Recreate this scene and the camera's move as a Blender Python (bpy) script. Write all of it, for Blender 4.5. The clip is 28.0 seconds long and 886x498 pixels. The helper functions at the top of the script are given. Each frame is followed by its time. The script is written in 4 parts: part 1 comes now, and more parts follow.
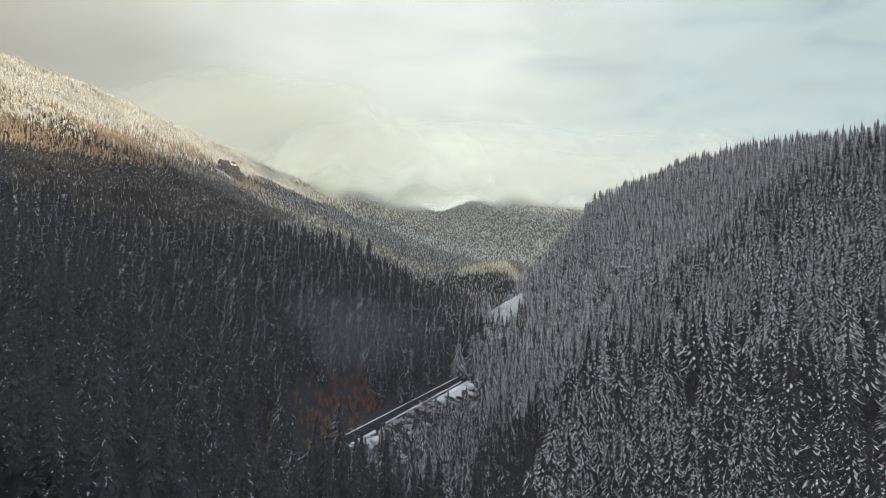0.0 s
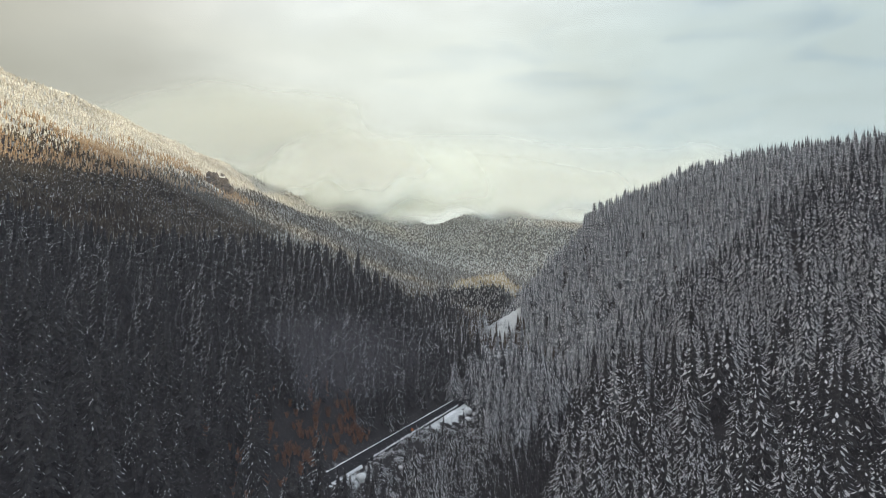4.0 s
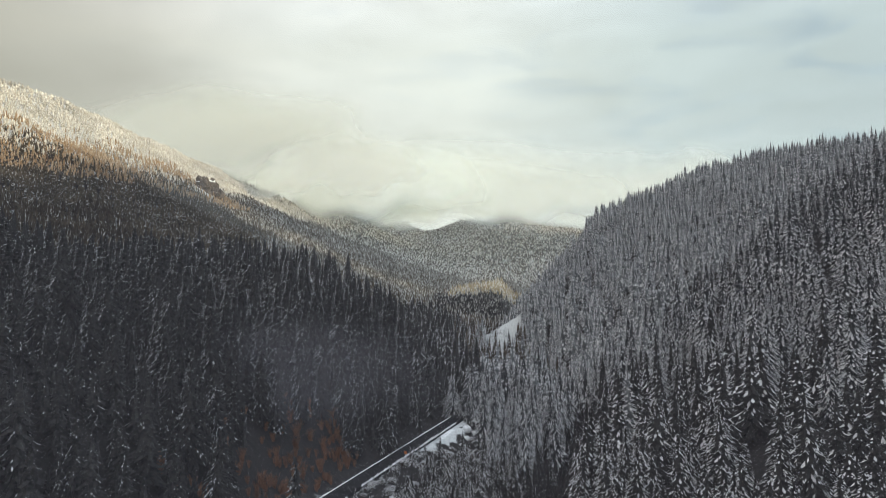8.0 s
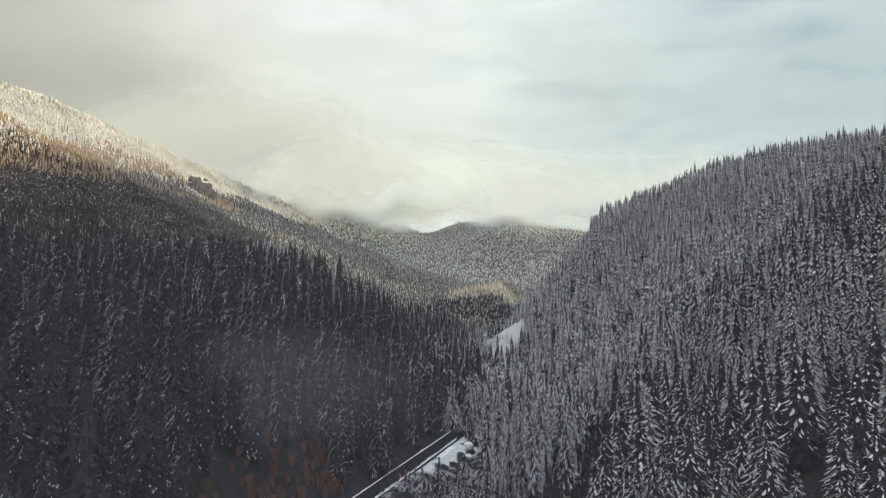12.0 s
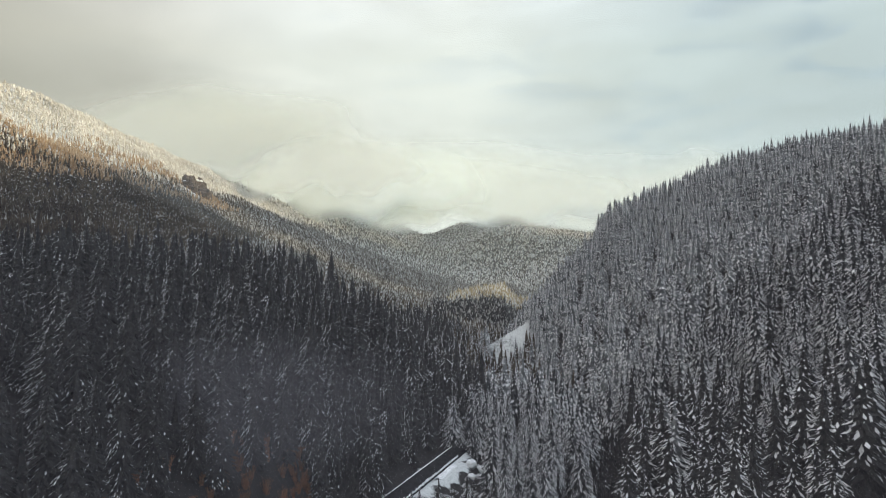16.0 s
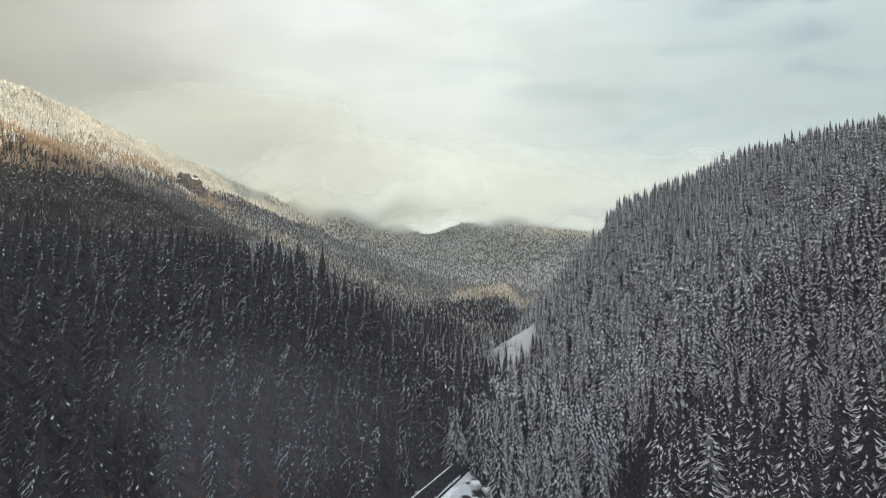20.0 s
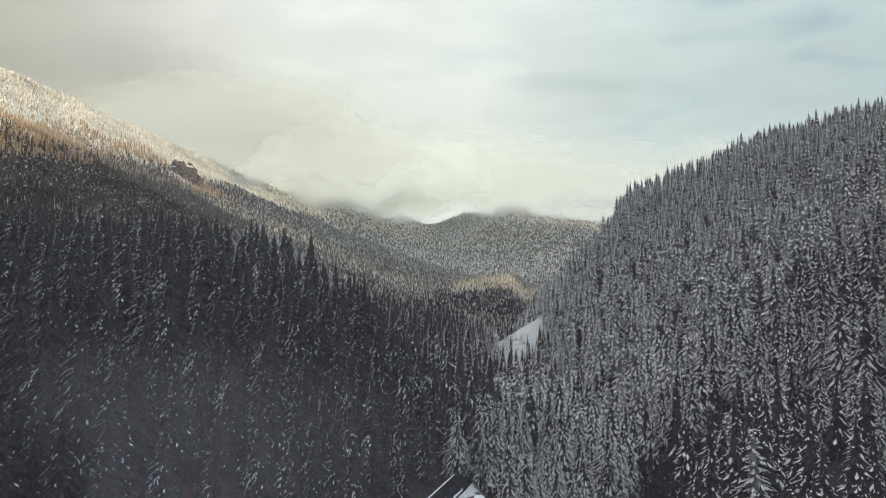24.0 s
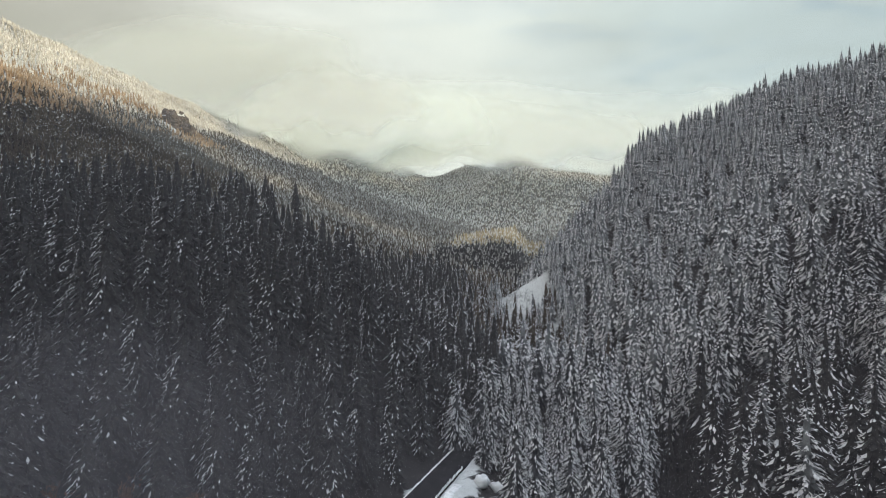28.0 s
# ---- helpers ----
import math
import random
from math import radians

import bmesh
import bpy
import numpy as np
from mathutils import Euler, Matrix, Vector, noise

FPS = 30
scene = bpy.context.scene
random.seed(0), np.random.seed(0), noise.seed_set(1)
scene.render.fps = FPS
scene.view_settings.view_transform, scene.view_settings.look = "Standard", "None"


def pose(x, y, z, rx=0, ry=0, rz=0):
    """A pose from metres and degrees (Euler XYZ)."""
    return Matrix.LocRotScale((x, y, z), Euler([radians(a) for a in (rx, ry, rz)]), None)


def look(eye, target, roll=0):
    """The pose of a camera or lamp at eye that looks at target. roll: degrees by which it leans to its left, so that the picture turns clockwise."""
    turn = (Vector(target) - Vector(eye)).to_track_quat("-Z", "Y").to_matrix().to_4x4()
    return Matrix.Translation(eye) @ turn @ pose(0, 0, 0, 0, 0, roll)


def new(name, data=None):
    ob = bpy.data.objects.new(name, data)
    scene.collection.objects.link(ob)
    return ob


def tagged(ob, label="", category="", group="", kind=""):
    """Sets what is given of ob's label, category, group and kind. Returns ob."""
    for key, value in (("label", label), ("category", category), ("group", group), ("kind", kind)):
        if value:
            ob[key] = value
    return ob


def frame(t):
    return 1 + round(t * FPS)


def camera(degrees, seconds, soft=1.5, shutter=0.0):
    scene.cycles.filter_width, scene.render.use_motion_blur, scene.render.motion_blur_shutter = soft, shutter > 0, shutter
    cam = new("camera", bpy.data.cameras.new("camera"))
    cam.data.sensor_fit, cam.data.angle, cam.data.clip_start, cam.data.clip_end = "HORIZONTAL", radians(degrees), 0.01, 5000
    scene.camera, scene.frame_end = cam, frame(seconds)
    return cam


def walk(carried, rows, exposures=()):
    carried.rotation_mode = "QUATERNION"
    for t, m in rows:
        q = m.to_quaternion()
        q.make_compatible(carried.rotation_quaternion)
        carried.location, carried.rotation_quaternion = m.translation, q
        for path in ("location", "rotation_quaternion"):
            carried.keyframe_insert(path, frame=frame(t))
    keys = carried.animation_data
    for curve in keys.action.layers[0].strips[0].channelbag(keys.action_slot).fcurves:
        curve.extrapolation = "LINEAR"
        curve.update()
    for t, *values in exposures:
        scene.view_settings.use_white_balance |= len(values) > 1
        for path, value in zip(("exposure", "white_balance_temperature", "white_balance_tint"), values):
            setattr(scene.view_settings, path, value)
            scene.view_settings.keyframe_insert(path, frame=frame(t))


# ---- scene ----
# camera and its walk: a level flight up the valley at about 7.5 m/s
cam = camera(70.0, 28.0, soft=0.8)
# seconds, x, y, z, yaw to the left, pitch up, roll
PATH = (
    (0, 0.00, 0.00, 80.00, -0.12, 1.91, 0.15),
    (1, -0.02, 7.48, 80.03, -0.27, 2.31, 0.08),
    (2, -0.02, 14.96, 80.06, -0.41, 2.65, 0.05),
    (3, -0.01, 22.44, 80.08, -0.54, 2.94, -0.03),
    (3.5, 0.01, 26.18, 80.09, -0.60, 3.06, -0.08),
    (5.5, 0.09, 41.12, 80.12, -0.82, 3.45, -0.22),
    (6, 0.12, 44.85, 80.13, -0.87, 3.53, -0.24),
    (7, 0.20, 52.31, 80.13, -0.95, 3.66, -0.27),
    (8, 0.29, 59.77, 80.14, -1.02, 3.75, -0.29),
    (9, 0.39, 67.22, 80.14, -1.07, 3.84, -0.35),
    (10, 0.51, 74.67, 80.14, -1.11, 3.91, -0.38),
    (11, 0.64, 82.12, 80.14, -1.13, 3.97, -0.38),
    (12, 0.79, 89.56, 80.13, -1.14, 4.01, -0.41),
    (12.5, 0.87, 93.28, 80.13, -1.14, 4.03, -0.42),
    (14.5, 1.23, 108.15, 80.10, -1.13, 4.11, -0.35),
    (15, 1.33, 111.86, 80.09, -1.13, 4.13, -0.37),
    (16, 1.54, 119.29, 80.07, -1.10, 4.14, -0.43),
    (17, 1.76, 126.71, 80.04, -1.07, 4.17, -0.44),
    (18, 2.00, 134.13, 80.02, -1.04, 4.21, -0.38),
    (19, 2.26, 141.55, 79.99, -1.00, 4.23, -0.37),
    (20, 2.53, 148.96, 79.95, -0.95, 4.23, -0.40),
    (21, 2.82, 156.37, 79.91, -0.91, 4.19, -0.44),
    (21.5, 2.96, 160.07, 79.89, -0.87, 4.18, -0.45),
    (23.5, 3.59, 174.88, 79.81, -0.78, 3.66, -0.42),
    (24, 3.76, 178.57, 79.78, -0.76, 3.40, -0.42),
    (24.5, 3.93, 182.27, 79.76, -0.73, 3.12, -0.44),
    (25, 4.11, 185.97, 79.73, -0.70, 2.78, -0.44),
    (25.5, 4.29, 189.66, 79.71, -0.69, 2.37, -0.44),
    (26, 4.47, 193.36, 79.68, -0.67, 1.85, -0.43),
    (26.5, 4.66, 197.05, 79.65, -0.65, 1.23, -0.42),
    (27, 4.85, 200.74, 79.62, -0.62, 0.57, -0.38),
    (27.5, 5.04, 204.43, 79.59, -0.59, -0.12, -0.36),
    (28, 5.24, 208.12, 79.56, -0.58, -0.78, -0.36),
)


def flight_pose(x, y, z, yaw, pitch, roll):
    a, b = radians(yaw), radians(pitch)
    ahead = Vector((-math.sin(a) * math.cos(b), math.cos(a) * math.cos(b), math.sin(b)))
    eye = Vector((x, y, z))
    return look(eye, eye + 100 * ahead, roll)


walk(cam, [(row[0], flight_pose(*row[1:])) for row in PATH])

# ---- world: high winter cloud with thin blue gaps ----
SUN_TO = Vector((0.90, -0.43, 0.0)).normalized() * math.cos(radians(12)) + Vector((0, 0, math.sin(radians(12))))
world = bpy.data.worlds.new("winter_sky")
world.use_nodes = True
scene.world = world
wt = world.node_tree
wt.nodes.clear()


def node(tree, kind, **values):
    n = tree.nodes.new(kind)
    for key, value in values.items():
        n.inputs[key.replace("_", " ")].default_value = value
    return n


def ramp(tree, source, stops):
    n = tree.nodes.new("ShaderNodeValToRGB")
    e = n.color_ramp.elements
    while len(e) < len(stops):
        e.new(0.5)
    for k, (p, c) in enumerate(stops):
        e[k].position = p
        e[k].color = (*c, 1) if len(c) == 3 else c
    tree.links.new(source, n.inputs[0])
    return n.outputs[0]


def mixed(tree, fac, a, b, blend="MIX"):
    n = tree.nodes.new("ShaderNodeMix")
    n.data_type, n.blend_type = "RGBA", blend
    for slot, v in ((0, fac), (6, a), (7, b)):
        if isinstance(v, bpy.types.NodeSocket):
            tree.links.new(v, n.inputs[slot])
        elif slot == 0:
            n.inputs[0].default_value = v
        else:
            n.inputs[slot].default_value = (*v, 1)
    return n.outputs[2]


def math_node(tree, op, a, b=0.0, clamp=False):
    n = tree.nodes.new("ShaderNodeMath")
    n.operation, n.use_clamp = op, clamp
    for slot, v in ((0, a), (1, b)):
        if isinstance(v, bpy.types.NodeSocket):
            tree.links.new(v, n.inputs[slot])
        else:
            n.inputs[slot].default_value = v
    return n.outputs[0]


def build_world():
    t = wt
    out = t.nodes.new("ShaderNodeOutputWorld")
    bg = t.nodes.new("ShaderNodeBackground")
    t.links.new(bg.outputs[0], out.inputs[0])
    sky = t.nodes.new("ShaderNodeTexSky")
    sky.sky_type = "NISHITA"
    sky.sun_disc = False
    sky.sun_elevation = radians(12)
    sky.sun_rotation = radians(115.5)
    co = t.nodes.new("ShaderNodeTexCoord").outputs["Generated"]
    sep = t.nodes.new("ShaderNodeSeparateXYZ")
    t.links.new(co, sep.inputs[0])
    blue = mixed(t, 1.0, sky.outputs[0], (0.17, 0.17, 0.165), "MULTIPLY")
    # long soft banks of cloud, flattened towards the horizon
    stretch = t.nodes.new("ShaderNodeMapping")
    stretch.inputs["Scale"].default_value = (1.0, 1.0, 3.4)
    stretch.inputs["Rotation"].default_value = (0.0, radians(-7), radians(20))
    t.links.new(co, stretch.inputs[0])
    banks = node(t, "ShaderNodeTexNoise", Scale=2.3, Detail=7.0, Roughness=0.55, Distortion=0.35)
    t.links.new(stretch.outputs[0], banks.inputs["Vector"])
    wisps = node(t, "ShaderNodeTexNoise", Scale=6.5, Detail=6.0, Roughness=0.5, Distortion=0.5)
    t.links.new(stretch.outputs[0], wisps.inputs["Vector"])
    # the side towards the left is a warm grey, the right side a cool one
    side = math_node(t, "MULTIPLY_ADD", sep.outputs[0], 0.7)
    t.nodes[-1].inputs[2].default_value = 0.5
    tone = ramp(t, side, [(0.0, (0.36, 0.345, 0.275)), (0.22, (0.555, 0.56, 0.50)), (0.36, (0.735, 0.77, 0.71)), (0.53, (0.77, 0.82, 0.76)), (0.74, (0.56, 0.65, 0.64)), (1.0, (0.48, 0.58, 0.60))])
    shade = ramp(t, banks.outputs[0], [(0.32, (0.79, 0.795, 0.77)), (0.52, (0.95, 0.96, 0.95)), (0.68, (1.08, 1.08, 1.065))])
    cloud = mixed(t, 1.0, tone, shade, "MULTIPLY")
    gap = ramp(t, wisps.outputs[0], [(0.50, (0, 0, 0)), (0.80, (1, 1, 1))])
    right = math_node(t, "MULTIPLY_ADD", sep.outputs[0], 0.8, True)
    t.nodes[-1].inputs[2].default_value = 0.22
    gap = math_node(t, "MULTIPLY", gap, right)
    full = mixed(t, gap, cloud, blue)
    high = ramp(t, sep.outputs[2], [(0.35, (0, 0, 0)), (0.95, (1, 1, 1))])
    full = mixed(t, high, full, mixed(t, 1.0, full, (2.10, 2.05, 2.48), "MULTIPLY"))
    t.links.new(full, bg.inputs[0])
    bg.inputs[1].default_value = 1.16


build_world()
sun = new("sun", bpy.data.lights.new("sun", "SUN"))
sun.data.energy, sun.data.angle, sun.data.color = 3.4, radians(3.0), (1.0, 0.815, 0.46)
sun.matrix_world = look(SUN_TO * 500, (0, 0, 0))
scene.view_settings.exposure = 0.0


# ---- materials ----
def material(name):
    m = bpy.data.materials.new(name)
    m.use_nodes = True
    t = m.node_tree
    b = t.nodes["Principled BSDF"]
    return m, t, b


def noise_at(t, scale, detail=4.0, rough=0.55):
    co = t.nodes.new("ShaderNodeTexCoord")
    n = node(t, "ShaderNodeTexNoise", Scale=scale, Detail=detail, Roughness=rough)
    t.links.new(co.outputs["Object"], n.inputs["Vector"])
    return n.outputs[0]


def bump(t, b, source, strength, distance):
    n = node(t, "ShaderNodeBump", Strength=strength, Distance=distance)
    t.links.new(source, n.inputs["Height"])
    t.links.new(n.outputs[0], b.inputs["Normal"])


def varied(name, dark, light, rough, scale, island=True, spread=0.35, relief=0.0, gloss=0.2):
    """A surface between two colours, by a noise, that differs a little from piece to piece."""
    m, t, b = material(name)
    grain = noise_at(t, scale)
    col = mixed(t, ramp(t, grain, [(0.32, (0, 0, 0)), (0.68, (1, 1, 1))]), dark, light)
    if island:
        g = t.nodes.new("ShaderNodeNewGeometry").outputs["Random Per Island"]
    else:
        g = t.nodes.new("ShaderNodeObjectInfo").outputs["Random"]
    lo, hi = 1 - spread, 1 + spread * 0.6
    col = mixed(t, 1.0, col, ramp(t, g, [(0.0, (lo, lo, lo)), (1.0, (hi, hi, hi))]), "MULTIPLY")
    t.links.new(col, b.inputs["Base Color"])
    b.inputs["Roughness"].default_value = rough
    b.inputs["Specular IOR Level"].default_value = gloss
    if relief:
        bump(t, b, grain, 0.6, relief)
    return m


NEEDLES = varied("fir_needles", (0.024, 0.0245, 0.026), (0.058, 0.056, 0.054), 0.85, 0.9)
# frosted, and lightened further to stand for stronger light on the hill
NEEDLES_WHITE = varied("frosted_lightened_needles", (0.050, 0.056, 0.062), (0.290, 0.304, 0.312), 0.85, 0.14, spread=0.4)
NEEDLES_COOL = varied("snow_flecked_needles", (0.026, 0.029, 0.034), (0.105, 0.108, 0.112), 0.85, 0.5, spread=0.5)
NEEDLES_BROWN = varied("brownish_fir_needles", (0.034, 0.029, 0.024), (0.086, 0.068, 0.050), 0.9, 0.03)
# lighter and browner than the near needles
NEEDLES_FAR = varied("fir_needles_far", (0.046, 0.041, 0.034), (0.122, 0.100, 0.074), 0.9, 0.02)
# rime, paled and warmed to imitate sunlight softened by haze
NEEDLES_RIME = varied("rime_haze_needles", (0.36, 0.335, 0.285), (0.58, 0.55, 0.49), 0.85, 0.02, spread=0.15)
SNOW = varied("bough_snow", (0.50, 0.51, 0.53), (0.90, 0.90, 0.90), 0.65, 0.15, spread=0.25)
# frost with a little of the sun's warm tint in its colour
SNOW_FAR = varied("frosted_boughs", (0.56, 0.545, 0.51), (0.80, 0.785, 0.74), 0.75, 0.02, spread=0.15)
SNOW_DUST = varied("snow_dusted_boughs", (0.26, 0.25, 0.23), (0.56, 0.55, 0.52), 0.8, 0.02, spread=0.4)
# straw colour with the gold of sunlight on the bluff put into it
SUN_GOLD = varied("sun_gold_thicket", (0.26, 0.20, 0.11), (0.50, 0.41, 0.25), 0.9, 0.02, spread=0.25)
BARK = varied("bark", (0.030, 0.024, 0.020), (0.085, 0.068, 0.055), 0.9, 3.0, False, relief=0.03)
TWIGS = varied("red_brown_twigs", (0.18, 0.090, 0.058), (0.40, 0.205, 0.120), 0.9, 0.4)
THICKET = varied("golden_thicket", (0.20, 0.128, 0.074), (0.40, 0.275, 0.165), 0.9, 0.02, spread=0.2)
THICKET_FROST = varied("frosted_thicket", (0.32, 0.24, 0.16), (0.50, 0.42, 0.33), 0.9, 0.02, spread=0.2)
ASPHALT = varied("wet_asphalt", (0.010, 0.010, 0.012), (0.026, 0.026, 0.028), 0.85, 0.35, False, 0.05, 0.01, 0.06)
ROCK = varied("dark_rock", (0.040, 0.034, 0.032), (0.16, 0.13, 0.11), 0.9, 0.25, False, 0.1, 0.3)
STEEL = varied("galvanised_steel", (0.18, 0.19, 0.20), (0.32, 0.33, 0.34), 0.5, 2.0, False, 0.1)
ORANGE = varied("orange_paint", (0.45, 0.12, 0.03), (0.62, 0.19, 0.05), 0.5, 2.0, False, 0.1)
SNOW_BANK = varied("ploughed_snow", (0.55, 0.57, 0.58), (0.86, 0.87, 0.88), 0.6, 0.8, False, 0.05, 0.12)


def ground_material():
    m, t, b = material("forest_floor")
    big, small = noise_at(t, 0.035, 6.0), noise_at(t, 0.6, 5.0)
    earth = mixed(t, small, (0.013, 0.013, 0.014), (0.044, 0.040, 0.038))
    white = mixed(t, small, (0.34, 0.36, 0.36), (0.68, 0.70, 0.70))
    lie = math_node(t, "ADD", big, math_node(t, "MULTIPLY", small, 0.5))
    # snow lies in the open, on the far heights and in broken patches under the trees
    open_snow = t.nodes.new("ShaderNodeAttribute")
    open_snow.attribute_name = "open_snow"
    lie = math_node(t, "ADD", lie, math_node(t, "MULTIPLY", open_snow.outputs["Fac"], 0.6))
    col = mixed(t, ramp(t, lie, [(0.80, (0, 0, 0)), (0.98, (1, 1, 1))]), earth, white)
    t.links.new(col, b.inputs["Base Color"])
    b.inputs["Roughness"].default_value = 0.85
    b.inputs["Specular IOR Level"].default_value = 0.15
    bump(t, b, small, 0.7, 0.5)
    return m


GROUND = ground_material()


def mist_material(name, thick, scale, low, high, colour=(0.92, 0.96, 0.95), cut=0.42):
    """Thin cloud: droplets scatter light, the gaps let it through. Density grows with the sheet's own height from low to high."""
    m, t, b = material(name)
    t.nodes.remove(b)
    out = t.nodes["Material Output"]
    co = t.nodes.new("ShaderNodeTexCoord")
    fall = t.nodes.new("ShaderNodeAttribute")
    fall.attribute_name = "mist_share"
    n = node(t, "ShaderNodeTexNoise", Scale=scale, Detail=7.0, Roughness=0.55, Distortion=0.6)
    t.links.new(co.outputs["Object"], n.inputs["Vector"])
    puff = math_node(t, "MULTIPLY", math_node(t, "SUBTRACT", n.outputs[0], 0.5), 1.0 - cut)
    dens = math_node(t, "ADD", fall.outputs["Fac"], puff)
    body = ramp(t, dens, [(low, (0, 0, 0)), (high, (1, 1, 1))])
    t.nodes[-1].color_ramp.interpolation = "EASE"
    thin = ramp(t, fall.outputs["Fac"], [(0.0, (0, 0, 0)), (0.35, (1, 1, 1))])
    t.nodes[-1].color_ramp.interpolation = "EASE"
    alpha = math_node(t, "MULTIPLY", math_node(t, "MULTIPLY", body, thin, True), thick, True)
    scatter = node(t, "ShaderNodeBsdfDiffuse", Color=(*colour, 1))
    pass_on = node(t, "ShaderNodeBsdfTranslucent", Color=(*colour, 1))
    both = t.nodes.new("ShaderNodeMixShader")
    both.inputs[0].default_value = 0.35
    t.links.new(scatter.outputs[0], both.inputs[1])
    t.links.new(pass_on.outputs[0], both.inputs[2])
    clear = t.nodes.new("ShaderNodeBsdfTransparent")
    mix = t.nodes.new("ShaderNodeMixShader")
    t.links.new(alpha, mix.inputs[0])
    t.links.new(clear.outputs[0], mix.inputs[1])
    t.links.new(both.outputs[0], mix.inputs[2])
    t.links.new(mix.outputs[0], out.inputs[0])
    return m


# ---- the lie of the land ----
def smooth(a, b, v):
    k = np.clip((v - a) / (b - a), 0, 1)
    return k * k * (3 - 2 * k)


def soft_interp(v, xs, ys, w=0.0):
    if not w:
        return np.interp(v, xs, ys)
    return (np.interp(v - w, xs, ys) + np.interp(v, xs, ys) * 2 + np.interp(v + w, xs, ys)) / 4


def rolling(x, y, size, seed):
    """Soft undulation between -1 and 1 with waves about size metres long."""
    k = 6.2832 / size
    a = np.sin(k * (x * 0.83 + y * 0.56) + seed) + np.sin(k * 1.37 * (x * -0.47 + y * 0.88) + 2.1 * seed)
    b = np.sin(k * 1.93 * (x * 0.99 - y * 0.14) + 3.7 * seed) + 0.7 * np.sin(k * 2.71 * (x * 0.3 + y * 0.95) + 1.3 * seed)
    return (a + 0.6 * b) / 3.0


ROAD_AT, ROAD_U = np.array([-45.0, 263.0]), np.array([0.353, 0.9356])


def road_sn(x, y):
    """Metres along the road and to the left of it."""
    dx, dy = x - ROAD_AT[0], y - ROAD_AT[1]
    return dx * ROAD_U[0] + dy * ROAD_U[1], -dx * ROAD_U[1] + dy * ROAD_U[0]


def road_z(s):
    return 7.0 + 0.0125 * s


def stream_x(y):
    return soft_interp(y, [-1500, 0, 216, 270, 350, 408, 510, 620, 700, 780, 1000, 1300, 2000, 3000, 4600], [-120, -20, 12, 26, 56, 88, 94, 76, 63, 68, 120, 185, 260, 350, 450], 14)


def stream_z(y):
    return soft_interp(y, [-1500, 150, 270, 408, 510, 700, 1300, 2000, 3000, 4600], [-70, -34, -24, -14, 4, 28, 60, 92, 150, 250], 25)


def hollow(y):
    """How far the valley floor lies below its sides' feet."""
    return soft_interp(y, [480, 560, 700, 850, 960, 1020], [0, 6, 16, 20, 10, 0], 20)


